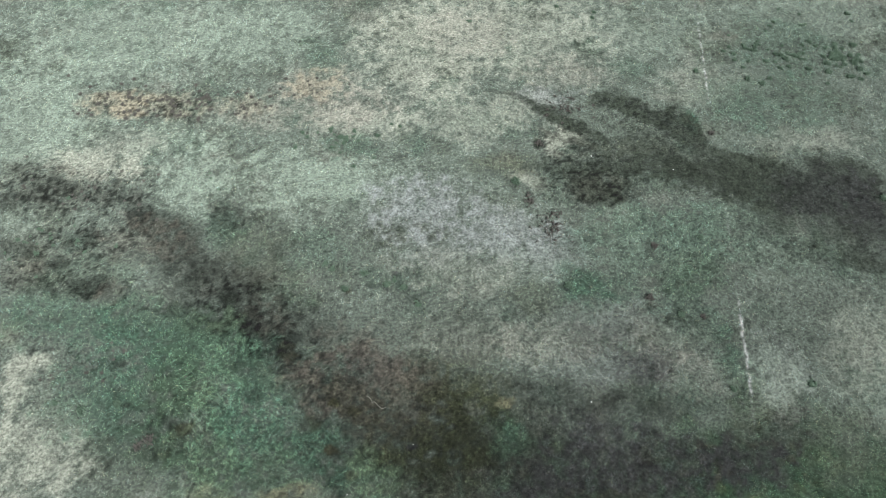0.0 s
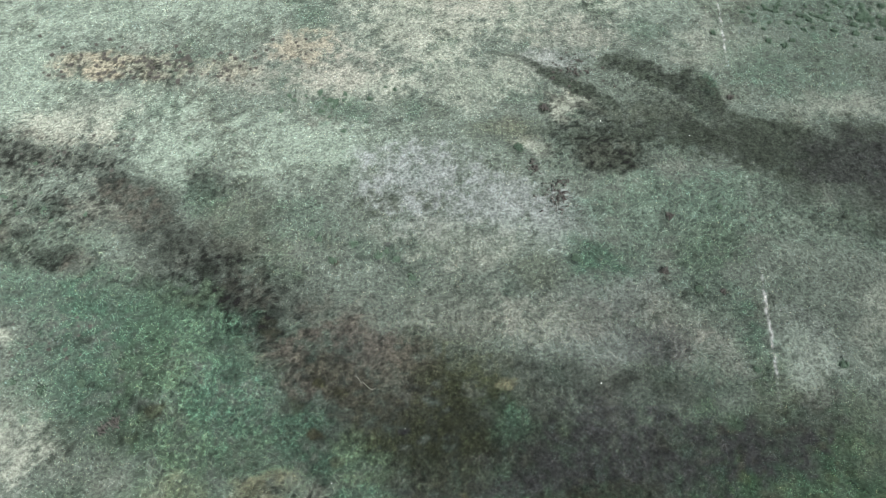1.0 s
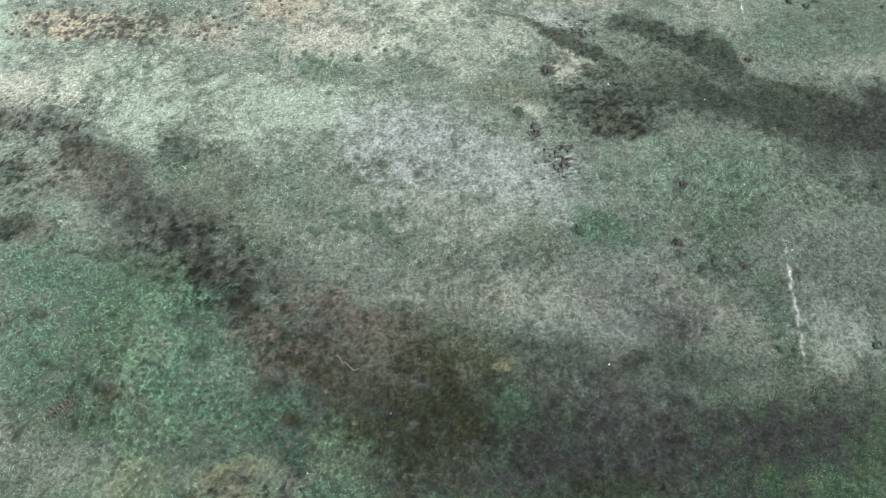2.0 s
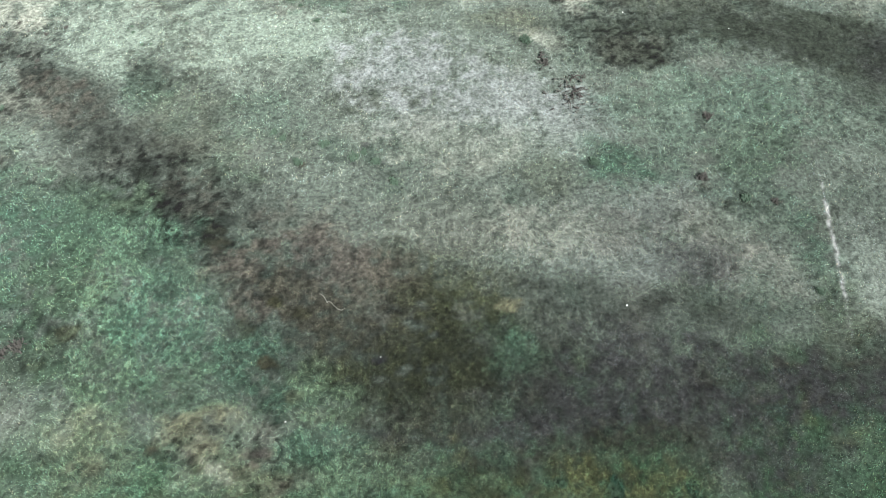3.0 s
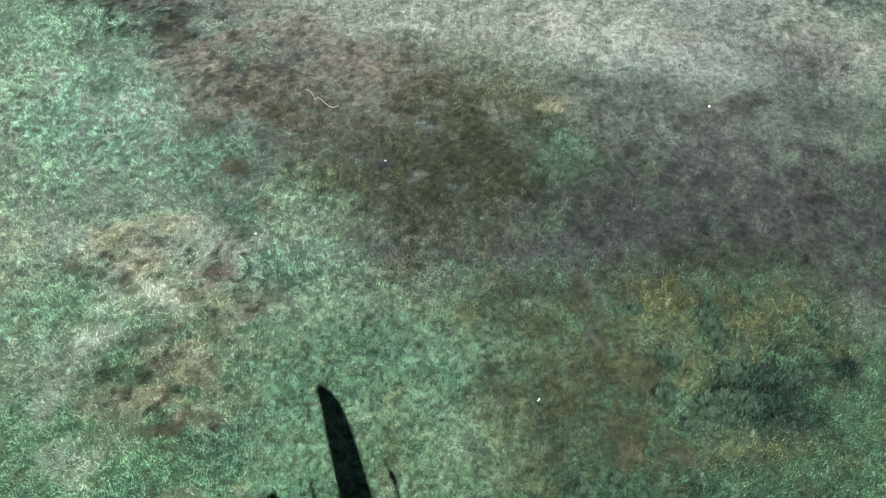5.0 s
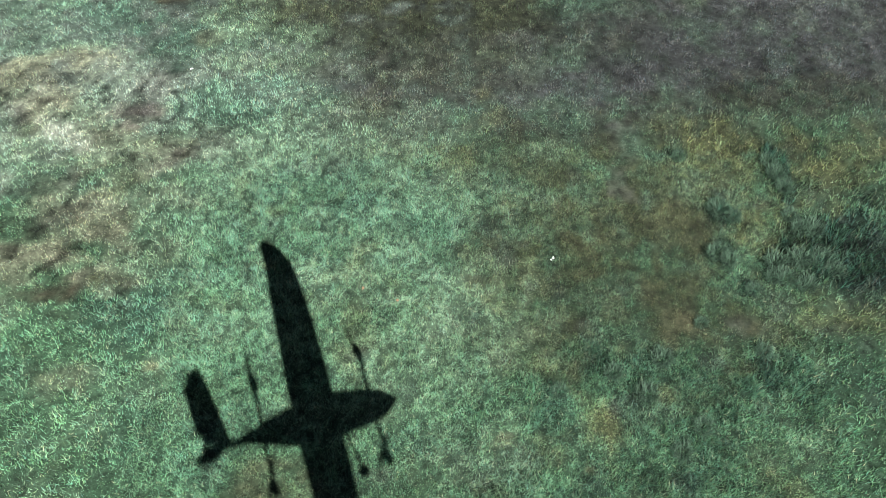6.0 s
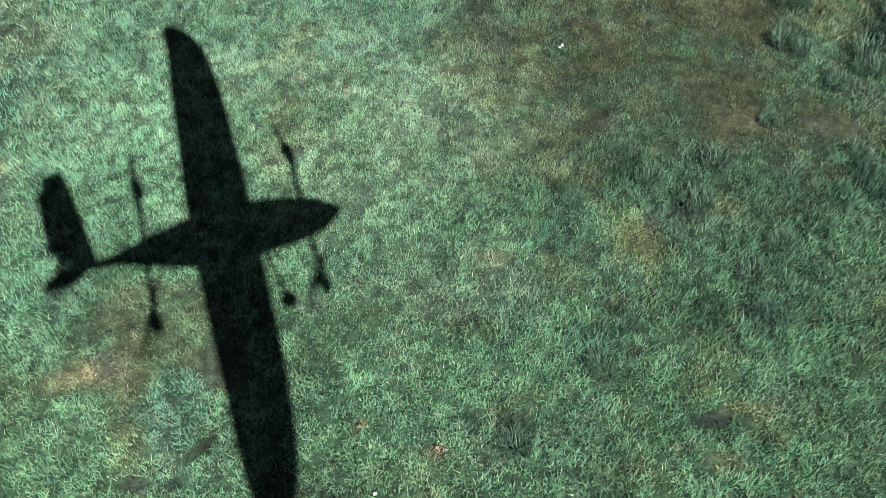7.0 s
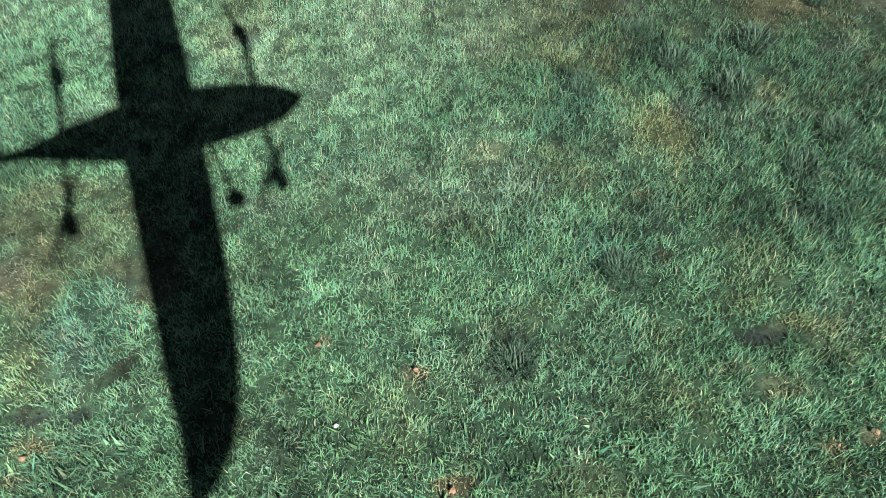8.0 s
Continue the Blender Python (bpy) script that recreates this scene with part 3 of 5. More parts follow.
SIX_LUSH = [
    (1.60, 2.17, 0.17, 0.19, 1, 0.6), (1.15, 1.72, 0.18, 0.18, 1, 0.5), (2.39, 2.12, 0.42, 0.29, 1, 0.2), (2.04, 1.74, 0.32, 0.23, 1, 0.25),
    (2.64, 1.75, 0.36, 0.37, 1, 0.2), (2.55, 1.32, 0.29, 0.19, 1, 0.25), (3.16, 2.23, 0.08, 0.25, 1, 0.8), (0.74, 1.11, 0.34, 0.14, 1, 0.35),
    (1.36, 0.93, 0.19, 0.14, 1, 0.45), (2.08, 1.06, 0.26, 0.16, 1, 0.35), (3.42, 1.95, 0.16, 0.34, 1, 0.35), (1.58, 1.22, 0.19, 0.11, 1, 0.35),
    (1.05, 1.38, 0.23, 0.12, 1, 0.3), (3.23, 3.05, 0.09, 0.08, 1, 0.8), (2.93, 3.36, 0.11, 0.14, 1, 0.75), (3.02, 3.99, 0.10, 0.10, 1, 0.85),
]
SIX_OLIVE = [
    (-1.15, 1.12, 0.36, 0.14, 1, 0.6), (-0.74, 0.85, 0.17, 0.17, 1, 0.65), (-1.29, 0.86, 0.40, 0.19, 1, 0.4), (2.32, 2.72, 0.49, 0.30, 1, 0.4),
    (1.07, 2.39, 0.43, 0.25, 1, 0.25), (2.95, 2.22, 0.15, 0.11, 1, 0.55), (2.51, 3.92, 0.34, 0.33, 1, 0.35), (-0.33, 1.70, 0.20, 0.09, 1, 0.25),
    (3.03, 1.37, 0.19, 0.15, 1, 0.35), (1.39, 2.19, 0.21, 0.18, 1, 0.3), (-0.25, 1.19, 0.15, 0.12, 1, 0.25),
]
SIX_YELLOW = [
    (1.67, 1.69, 0.20, 0.20, 1, 0.5), (2.24, 1.93, 0.10, 0.08, 1, 0.6), (1.73, 1.52, 0.12, 0.17, 1, 0.4), (3.07, 1.09, 0.19, 0.16, 1, 0.35),
    (1.49, 1.91, 0.11, 0.08, 1, 0.4), (-0.53, 3.00, 0.27, 0.14, 1, 0.25), (3.11, 4.70, 0.31, 0.31, 1, 0.4),
]
SIX_FAIR = [
    (-0.85, 1.69, 0.44, 0.16, 1, 0.35), (-0.27, 3.06, 0.64, 0.63, 1, 0.3), (-1.17, 2.71, 0.26, 0.44, 1, 0.35), (-2.42, 2.12, 0.17, 0.12, 1, 0.4),
    (0.51, 2.58, 0.39, 0.32, 1, 0.2), (-0.41, 2.16, 0.38, 0.24, 1, 0.25),
]
SIX_STONE = [
    (3.08, 2.61, 0.21, 0.13, 1, 0.65), (2.20, 4.91, 0.19, 0.34, 1, 0.6), (-0.74, 0.87, 0.10, 0.14, 1, 0.45), (-1.02, 0.98, 0.09, 0.05, 1, 0.4),
]
SIX_RUST = [
    (-1.58, 0.66, 0.18, 0.07, 1, 0.5), (0.74, 1.46, 0.12, 0.04, 1, 0.5), (-1.27, 0.75, 0.22, 0.06, 1, 0.3), (-2.40, 2.12, 0.08, 0.06, 1, 0.5),
    (2.53, 2.67, 0.10, 0.08, 1, 0.15),
]
END_TAN = [
    (-1.06, 0.99, 0.25, 0.13, 1, 0.55), (-1.20, 0.79, 0.15, 0.18, 1, 0.45), (-1.03, 1.27, 0.16, 0.08, 1, 0.4), (-1.11, 0.50, 0.11, 0.13, 1, 0.4),
    (2.74, 2.55, 0.28, 0.09, 1, 0.6), (1.15, 1.39, 0.24, 0.12, 1, 0.3), (-0.24, 0.92, 0.12, 0.18, 1, 0.2), (1.53, 2.16, 0.15, 0.17, 1, 0.3),
    (0.39, 0.29, 0.13, 0.06, 1, 0.2), (-1.34, 1.25, 0.13, 0.10, 1, 0.3),
]
END_TEAL = [
    (-0.91, 0.51, 0.16, 0.17, 1, 0.55), (-0.91, 0.71, 0.11, 0.07, 1, 0.5), (-0.72, 0.05, 0.20, 0.12, 1, 0.4), (-0.65, 0.28, 0.07, 0.09, 1, 0.4),
    (1.26, 0.90, 0.14, 0.09, 1, 0.55), (1.57, 1.09, 0.08, 0.11, 1, 0.5), (1.38, 1.70, 0.12, 0.23, 1, 0.4), (0.94, 0.40, 0.08, 0.06, 1, 0.45),
    (2.28, 2.18, 0.30, 0.24, 1, 0.35), (0.06, 1.51, 0.16, 0.25, 1, 0.2), (-0.84, -0.06, 0.13, 0.07, 1, 0.3), (0.26, 0.96, 0.23, 0.18, 1, 0.2),
]
END_DEEP = [
    (1.33, 0.79, 0.05, 0.04, 1, 0.55), (2.01, 1.85, 0.12, 0.30, 1, 0.3), (1.92, 1.21, 0.18, 0.17, 1, 0.3), (2.34, 1.55, 0.30, 0.30, 1, 0.08),
    (2.17, 0.39, 0.06, 0.04, 1, 0.65), (0.88, 0.50, 0.05, 0.05, 1, 0.4), (0.75, 0.11, 0.09, 0.11, 1, 0.2), (1.49, 1.36, 0.08, 0.10, 1, 0.3),
    (1.22, 1.95, 0.05, 0.07, 1, 0.4), (0.40, 0.06, 0.15, 0.07, 1, 0.15), (1.40, 2.33, 0.06, 0.09, 1, 0.35),
]
END_DIRT = [
    (-0.72, 0.34, 0.08, 0.03, 47, 0.75), (-0.87, 0.12, 0.07, 0.03, 1, 0.5), (0.19, 0.49, 0.03, 0.03, 1, 0.4), (1.53, 0.89, 0.03, 0.04, 1, 0.6),
    (2.28, 1.41, 0.03, 0.03, 1, 0.4),
]
END_VIOLET = [
    (-1.03, 0.14, 0.08, 0.03, 1, 0.75), (-0.81, 0.15, 0.06, 0.03, 18, 0.75), (1.90, 0.50, 0.11, 0.06, 1, 0.95), (1.81, 0.52, 0.05, 0.03, 1, 0.4),
]
END_MAUVE = [
    (0.88, 1.35, 0.21, 0.14, 1, 0.3), (0.56, 1.11, 0.13, 0.11, 1, 0.3), (1.16, 1.53, 0.16, 0.07, 1, 0.25), (1.74, 1.76, 0.04, 0.20, -27, 0.3),
    (0.75, 0.30, 0.09, 0.10, 1, 0.2),
]
END_YELLOW = [
    (1.70, 1.64, 0.12, 0.14, 1, 0.75), (2.12, 0.57, 0.13, 0.05, 1, 0.6), (1.70, 1.30, 0.08, 0.14, 1, 0.35), (1.79, 0.66, 0.09, 0.06, 1, 0.35),
    (2.10, -0.02, 0.08, 0.04, 1, 0.4), (2.21, 1.97, 0.10, 0.11, 1, 0.5), (-1.10, 0.32, 0.08, 0.10, 1, 0.3), (0.22, 0.20, 0.13, 0.07, 1, 0.15),
    (1.41, 0.21, 0.16, 0.09, 1, 0.15),
]
END_RUST = [
    (0.78, 1.52, 0.10, 0.03, 1, 0.6), (1.51, 1.23, 0.06, 0.05, 1, 0.5), (0.46, 0.34, 0.05, 0.03, 1, 0.7), (0.08, 0.48, 0.03, 0.03, 1, 0.7),
    (0.62, -0.11, 0.08, 0.03, 1, 0.8), (2.08, 0.05, 0.05, 0.03, 1, 0.7), (2.23, 0.09, 0.05, 0.03, 1, 0.8), (-0.99, 0.02, 0.09, 0.03, 1, 0.65),
    (-1.00, -0.11, 0.07, 0.03, 1, 0.65), (1.94, 0.29, 0.10, 0.04, 1, 0.3), (1.10, -0.05, 0.11, 0.04, 1, 0.25), (1.71, 0.36, 0.09, 0.03, 1, 0.25),
    (1.16, 0.12, 0.03, 0.03, 1, 0.4),
]
SPOTS_FAR_A = [
    (-10.66, 20.56, 2.06, 0.84, 0, 0.9), (-7.63, 20.55, 0.87, 0.71, 0, 0.5), (-5.18, 21.14, 1.10, 0.73, 0, 0.5), (-12.44, 20.80, 1.09, 0.73, 0, 0.6),
    (-13.08, 16.49, 3.15, 1.26, -10, 0.9), (-12.14, 14.33, 2.49, 1.19, 0, 0.7), (-11.76, 12.77, 1.67, 0.62, 0, 0.7), (-14.11, 13.21, 1.12, 0.82, 0, 0.6),
    (-10.67, 15.50, 1.38, 0.86, -32, 0.5), (-7.51, 15.36, 1.12, 0.87, -33, 0.5), (4.78, 18.52, 1.89, 1.37, -27, 0.6), (5.21, 16.67, 1.82, 1.15, 0, 0.8),
    (7.54, 20.21, 1.93, 0.77, -28, 0.6), (-2.67, 12.73, 2.62, 0.86, -6, 0.25), (14.96, 23.60, 2.54, 1.37, 0, 0.4), (-6.04, 11.48, 3.02, 1.49, -36, 0.7),
]
SPOTS_FAR_B = [
    (-2.83, 9.15, 2.63, 1.08, -16, 0.5),
]
SPOTS_MID = [
    (8.44, 11.42, 4.71, 2.08, 0, 0.3), (0.65, 11.45, 4.70, 1.64, 0, 0.2), (-1.46, 9.14, 2.74, 1.29, 0, 0.4), (-3.82, 18.83, 1.05, 0.66, 0, 0.4),
    (-11.58, 9.94, 2.20, 0.56, -11, 0.45), (-7.64, 8.27, 2.35, 0.89, 0, 0.35), (7.71, 14.71, 3.11, 1.43, 0, 0.35), (11.76, 13.77, 2.87, 0.93, 0, 0.4),
    (-3.98, 10.67, 2.28, 1.11, -31, 0.35), (0.73, 7.37, 3.62, 1.01, 0, 0.25), (-9.44, 8.11, 1.50, 0.54, 0, 0.4), (7.84, 19.35, 2.55, 1.15, -34, 0.5),
    (12.83, 16.39, 2.82, 1.56, 0, 0.3),
]
SPOTS_NEAR = [
    (-3.93, 5.26, 1.44, 0.53, -5, 0.65), (-2.86, 9.50, 1.33, 0.88, 1, 0.5), (-3.87, 3.60, 1.40, 0.65, 1, 0.6), (1.00, 6.56, 1.99, 1.05, 1, 0.3),
    (4.84, 5.73, 2.12, 1.00, 1, 0.3), (-6.24, 6.44, 1.18, 0.96, 1, 0.2), (5.57, 9.96, 1.59, 0.92, 1, 0.35), (-2.25, 4.67, 0.55, 0.30, 1, 0.5),
    (-1.63, 8.13, 1.27, 0.66, 1, 0.3), (4.49, 3.73, 1.42, 0.56, 1, 0.4),
]
SPOTS_CLOSE = [
    (-2.56, 4.64, 0.80, 0.43, 1, 0.75), (-3.88, 3.19, 0.94, 0.37, 1, 0.7), (-3.13, 5.34, 0.53, 0.38, 1, 0.7), (-3.83, 4.12, 0.64, 0.25, 1, 0.6),
    (-2.95, 2.92, 0.40, 0.21, 1, 0.7), (-0.95, 3.54, 1.10, 0.61, 1, 0.3),
]
LAYERS = [
    ("mint", PALE_MINT), ("cream", PALE_CREAM), ("mint", LEFT_PALE), ("pink", PALE_PINK),
    ("lavender", PALE_LAVENDER), ("grey", FAR_GREY), ("rust", FAR_RUST), ("olive", FAR_OLIVE),
    ("green", FAR_GREEN_A), ("green", FAR_GREEN_B), ("teal", FAR_TEAL), ("brown", LEFT_BROWN),
    ("dark", LEFT_DARK), ("dark", BAND_A), ("dark", BAND_B), ("dark", BAND_LOW),
    ("teal", BAND_TEAL_LOW), ("brown", BAND_BROWN), ("violet", BAND_VIOLET), ("moss", MOSS_A),
    ("moss", MOSS_B), ("moss", MOSS_THIN), ("violet", MOSS_VIOLET), ("mint", MID_PALE),
    ("pink", MID_PINK), ("olive_bright", MID_OLIVE), ("teal", MID_GREEN), ("brown", MID_BROWN),
    ("dark", MID_DARK), ("brown", BAND_NEAR_BROWN), ("olive_dark", BAND_NEAR), ("violet", BAND_NEAR_VIOLET),
    ("teal", BAND_NEAR_TEAL), ("umber_dark", SMUDGE), ("stone", SMUDGE_FLAT), ("violet_dark", SMUDGE_VIOLET),
    ("fair", NEAR_MINT), ("straw", NEAR_STRAW), ("tan", NEAR_TAN), ("teal", NEAR_TEAL),
    ("olive_dark", NEAR_DIM), ("olive_bright", NEAR_OLIVE), ("olive_dark", FIVE_BAND), ("olive_bright", FIVE_OLIVE),
    ("olive_dark", FIVE_DIM), ("umber", FIVE_UMBER), ("yellow", FIVE_STRAW), ("teal_bright", FIVE_TEAL),
    ("fair", FIVE_FAIR), ("cream", FIVE_CREAM), ("tan", FIVE_TAN), ("brown", FIVE_BROWN),
    ("umber_dark", FIVE_UMBER_SPOT), ("stone", FIVE_STONE), ("lush", LUSH), ("lush", LUSH_LOW),
    ("teal_bright", SIX_TEAL), ("lush", SIX_LUSH), ("umber", SIX_OLIVE), ("yellow", SIX_YELLOW),
    ("fair", SIX_FAIR), ("stone", SIX_STONE), ("rust_near", SIX_RUST), ("umber", END_TAN),
    ("teal_bright", END_TEAL), ("lush", END_DEEP), ("umber_dark", END_DIRT), ("violet_dark", END_VIOLET),
    ("violet", END_MAUVE), ("yellow", END_YELLOW), ("rust_near", END_RUST),
]
SPECKLED = SPOTS_FAR_A + SPOTS_FAR_B + SPOTS_MID + SPOTS_NEAR + SPOTS_CLOSE

COLOURS = {
    "base": (0.131, 0.162, 0.136), "mint": (0.199, 0.247, 0.205), "cream": (0.211, 0.228, 0.191), "pink": (0.192, 0.190, 0.163),
    "lavender": (0.162, 0.179, 0.177), "grey": (0.102, 0.125, 0.105), "rust": (0.179, 0.165, 0.124), "olive": (0.070, 0.079, 0.050),
    "green": (0.077, 0.136, 0.098), "teal": (0.058, 0.115, 0.079), "brown": (0.061, 0.057, 0.047), "dark": (0.013, 0.016, 0.013),
    "moss": (0.025, 0.032, 0.024), "violet": (0.039, 0.042, 0.042), "violet_dark": (0.013, 0.013, 0.016), "olive_bright": (0.039, 0.047, 0.023),
    "olive_dark": (0.024, 0.029, 0.016), "umber": (0.045, 0.050, 0.027), "umber_dark": (0.022, 0.021, 0.013), "stone": (0.023, 0.025, 0.020),
    "straw": (0.141, 0.141, 0.090), "tan": (0.092, 0.094, 0.063), "yellow": (0.084, 0.095, 0.042), "teal_bright": (0.043, 0.093, 0.060),
    "fair": (0.099, 0.150, 0.096), "lush": (0.014, 0.035, 0.023), "rust_near": (0.112, 0.095, 0.053), "turf": (0.058, 0.121, 0.066),
    "white": (0.45, 0.47, 0.46),
}
# how long the grass stands on each, and how much of it
LENGTH = {"base": 0.7, "mint": 0.6, "cream": 0.4, "pink": 0.4, "lavender": 0.4, "grey": 0.7, "rust": 0.4, "olive": 0.7, "green": 1, "teal": 1, "brown": 0.45, "dark": 0.5, "moss": 0.5, "violet": 0.6, "violet_dark": 0.4, "olive_bright": 0.8, "olive_dark": 0.7, "umber": 0.5, "umber_dark": 0.35, "stone": 0.2, "straw": 0.5, "tan": 0.5, "yellow": 0.8, "teal_bright": 1.2, "fair": 0.85, "lush": 1.9, "rust_near": 0.45, "turf": 0.95}
COVER = {"base": 0.8, "mint": 0.7, "cream": 0.5, "pink": 0.5, "lavender": 0.5, "grey": 0.8, "rust": 0.4, "olive": 0.8, "green": 0.95, "teal": 0.95, "brown": 0.5, "dark": 0.6, "moss": 0.5, "violet": 0.9, "violet_dark": 0.25, "olive_bright": 0.9, "olive_dark": 0.9, "umber": 0.7, "umber_dark": 0.5, "stone": 0.2, "straw": 0.65, "tan": 0.6, "yellow": 0.9, "teal_bright": 1, "fair": 0.9, "lush": 1, "rust_near": 0.6, "turf": 0.95}
LATTICE = np.random.RandomState(7).rand(256, 256).astype(np.float32)


def value_noise(x, y):
    fx, fy = np.floor(x), np.floor(y)
    u, v = (x - fx).astype(np.float32), (y - fy).astype(np.float32)
    u, v = u * u * (3 - 2 * u), v * v * (3 - 2 * v)
    xi, yi = fx.astype(np.int32) & 255, fy.astype(np.int32) & 255
    xj, yj = (xi + 1) & 255, (yi + 1) & 255
    flat = LATTICE.ravel()
    xi, xj = xi << 8, xj << 8
    a, b = flat[xi + yi], flat[xi + yj]
    a += (flat[xj + yi] - a) * u
    b += (flat[xj + yj] - b) * u
    return a + (b - a) * v


def fractal(x, y, size, octaves=4, seed=0, gain=0.55):
    """Noise about 0, mostly within +-0.5, whose largest blots are `size` metres."""
    total, amp, norm = 0.0, 1.0, 0.0
    for k in range(octaves):
        f = 2.0 ** k / size
        total = total + amp * (value_noise(x * f + 37.3 * seed + 11.7 * k, y * f + 17.9 * seed - 5.1 * k) - 0.5)
        norm += amp
        amp *= gain
    return total / norm * 1.6


CRISP = {"moss", "lush", "umber_dark", "violet_dark", "stone", "rust_near"}


def field(x, y):
    """Colour, grass length and cover at points of the ground."""
    n = len(x)
    colour = np.tile(np.array(COLOURS["base"], np.float32), (n, 1))
    length, cover = np.full(n, LENGTH["base"], np.float32), np.full(n, COVER["base"], np.float32)
    wx, wy = fractal(x, y, 1.2, 4, 1), fractal(x, y, 1.2, 4, 2)
    fx, fy = fractal(x, y, 0.35, 3, 3), fractal(x, y, 0.35, 3, 4)
    blot, crumb, speck = fractal(x, y, 0.9, 4, 5), fractal(x, y, 0.26, 3, 8), fractal(x, y, 0.11, 2, 6)

    def lay(kind, w, at=slice(None)):
        colour[at] += (np.array(COLOURS[kind]) - colour[at]) * w[:, None]
        length[at] += (LENGTH[kind] - length[at]) * w
        cover[at] += (COVER[kind] - cover[at]) * w

    # lusher turf towards the near end
    k = np.clip((8.0 + 3 * wx + 0.12 * x - y) / 5, 0, 1)
    k = k * k * (3 - 2 * k)
    lay("turf", k)
    # broad drifts of the open turf
    for kind, size, seed, cut, gain in (("olive_bright", 1.6, 11, 0.12, 1.0), ("green", 1.4, 12, 0.12, 1.2), ("pink", 1.1, 13, 0.16, 1.0), ("grey", 0.7, 14, 0.15, 1.4)):
        lay(kind, np.clip((fractal(x, y, size, 4, seed) - cut) * gain, 0, 0.4) * (1 - 0.75 * k))
    for kind, ovals in LAYERS:
        for px, py, a, b, turn, strength in ovals:
            reach = 1.7 * max(a, b) + 0.2
            near = np.nonzero((np.abs(x - px) < reach) & (np.abs(y - py) < reach))[0]
            if not len(near):
                continue
            s = min(a, b)
            dx = x[near] - px + wx[near] * min(0.7 * s, 0.6) + fx[near] * min(0.6 * s, 0.3)
            dy = y[near] - py + wy[near] * min(0.7 * s, 0.6) + fy[near] * min(0.6 * s, 0.3)
            c, q = math.cos(radians(turn)), math.sin(radians(turn))
            d = np.sqrt(((dx * c + dy * q) / a) ** 2 + ((dy * c - dx * q) / b) ** 2)
            ragged = 0.45 * blot[near] + 0.85 * crumb[near] + 0.5 * speck[near]
            w = np.clip((1.25 - d) / 0.5 + 1.4 * ragged, 0, 1) if kind in CRISP else np.clip((1.45 - d) / 0.95 + 1.1 * ragged * np.clip(1.8 - d, 0, 1), 0, 1)
            w = w * w * (3 - 2 * w) * np.clip(strength * (1 + 0.6 * ragged), 0, 1)
            lay(kind, w, near)
    # tufts of other tints all through the near turf
    for kind, size, seed, cut in (("yellow", 0.42, 41, 0.2), ("violet", 0.36, 42, 0.22), ("teal_bright", 0.4, 43, 0.12), ("umber", 0.24, 44, 0.24), ("fair", 0.5, 45, 0.2), ("lush", 0.3, 46, 0.26)):
        lay(kind, np.clip((fractal(x, y, size, 4, seed) - cut) * 1.8, 0, 0.36) * k)
    amp = np.interp(colour[:, 1], [0.03, 0.1, 0.16, 0.26], [1.1, 0.95, 0.55, 0.2]) * (1 - 0.4 * k)
    colour = colour * np.clip(1 + amp * (0.3 * blot + 0.5 * crumb + 0.8 * speck), 0.25, 2)[:, None]
    # little holes, and the shade in gaps between tufts, put into the colour
    gap_shade = np.clip((fractal(x, y, 0.17, 2, 9) - 0.22) * 7, 0, 1) * np.clip(0.7 + 1.2 * blot, 0, 1) * amp
    colour = colour * (1 - 0.55 * gap_shade)[:, None]
    rough = np.zeros(n)
    for px, py, a, b, turn, strength in SPECKLED:
        c, q = math.cos(radians(turn)), math.sin(radians(turn))
        at = np.nonzero((np.abs(x - px) < 1.6 * max(a, b) + 0.6) & (np.abs(y - py) < 1.6 * max(a, b) + 0.6))[0]
        dx, dy = x[at] - px + 0.8 * wx[at], y[at] - py + 0.8 * wy[at]
        rough[at] = np.maximum(rough[at], strength * np.clip(1.5 - np.sqrt(((dx * c + dy * q) / a) ** 2 + ((dy * c - dx * q) / b) ** 2), 0, 1))
    for size, seed, deep in ((0.3, 19, 0.45), (0.13, 20, 0.7)):
        clods = np.clip((fractal(x, y, size, 3, seed) - 0.27 + 0.2 * rough) * 9, 0, 1) * np.clip(rough * 1.5, 0, 1)
        colour = colour * (1 - deep * clods)[:, None]
    # out of sight the turf goes on evenly
    w = np.clip((np.hypot(x, y - 13) - 30) / 25, 0, 1)
    colour += (np.array([0.085, 0.12, 0.082]) - colour) * w[:, None]
    # the worn touch line
    along = np.interp(y, [7.0, 9.0, 11.9, 14.8, 21.5, 24.2, 27.6], [9.05, 9.31, 9.59, 9.87, 10.42, 10.68, 10.95])
    left = np.interp(y, [7.0, 8.4, 9.0, 10.0, 11.9, 12.05, 12.6, 14.2, 15.0, 16, 20.6, 21.3, 24.5, 25.5, 27.2, 28], [0, 0.12, 0.5, 0.75, 0.9, 0.2, 0.04, 0.05, 0.15, 0.0, 0.0, 0.6, 0.75, 0.15, 0.75, 0.15])
    w = np.clip((0.042 + 0.05 * fx - np.abs(x - along + 0.04 * fy)) / 0.03, 0, 1) * np.clip(left * (1 + 2.2 * speck), 0, 1)
    colour = colour * (1 - w[:, None]) + np.array(COLOURS["white"]) * w[:, None]
    return np.clip(colour, 0.008, 0.85), np.clip(length * (1 + 0.5 * blot), 0.2, 2.4), np.clip(cover, 0.1, 1)


def lie(x, y):
    """Height of the ground: gentle bumps and a crumbly surface."""
    fade = np.exp(-((np.hypot(x, y - 8) / 60) ** 2))
    return fade * (0.035 * fractal(x, y, 2.4, 3, 21) + 0.027 * fractal(x, y, 0.34, 3, 22))


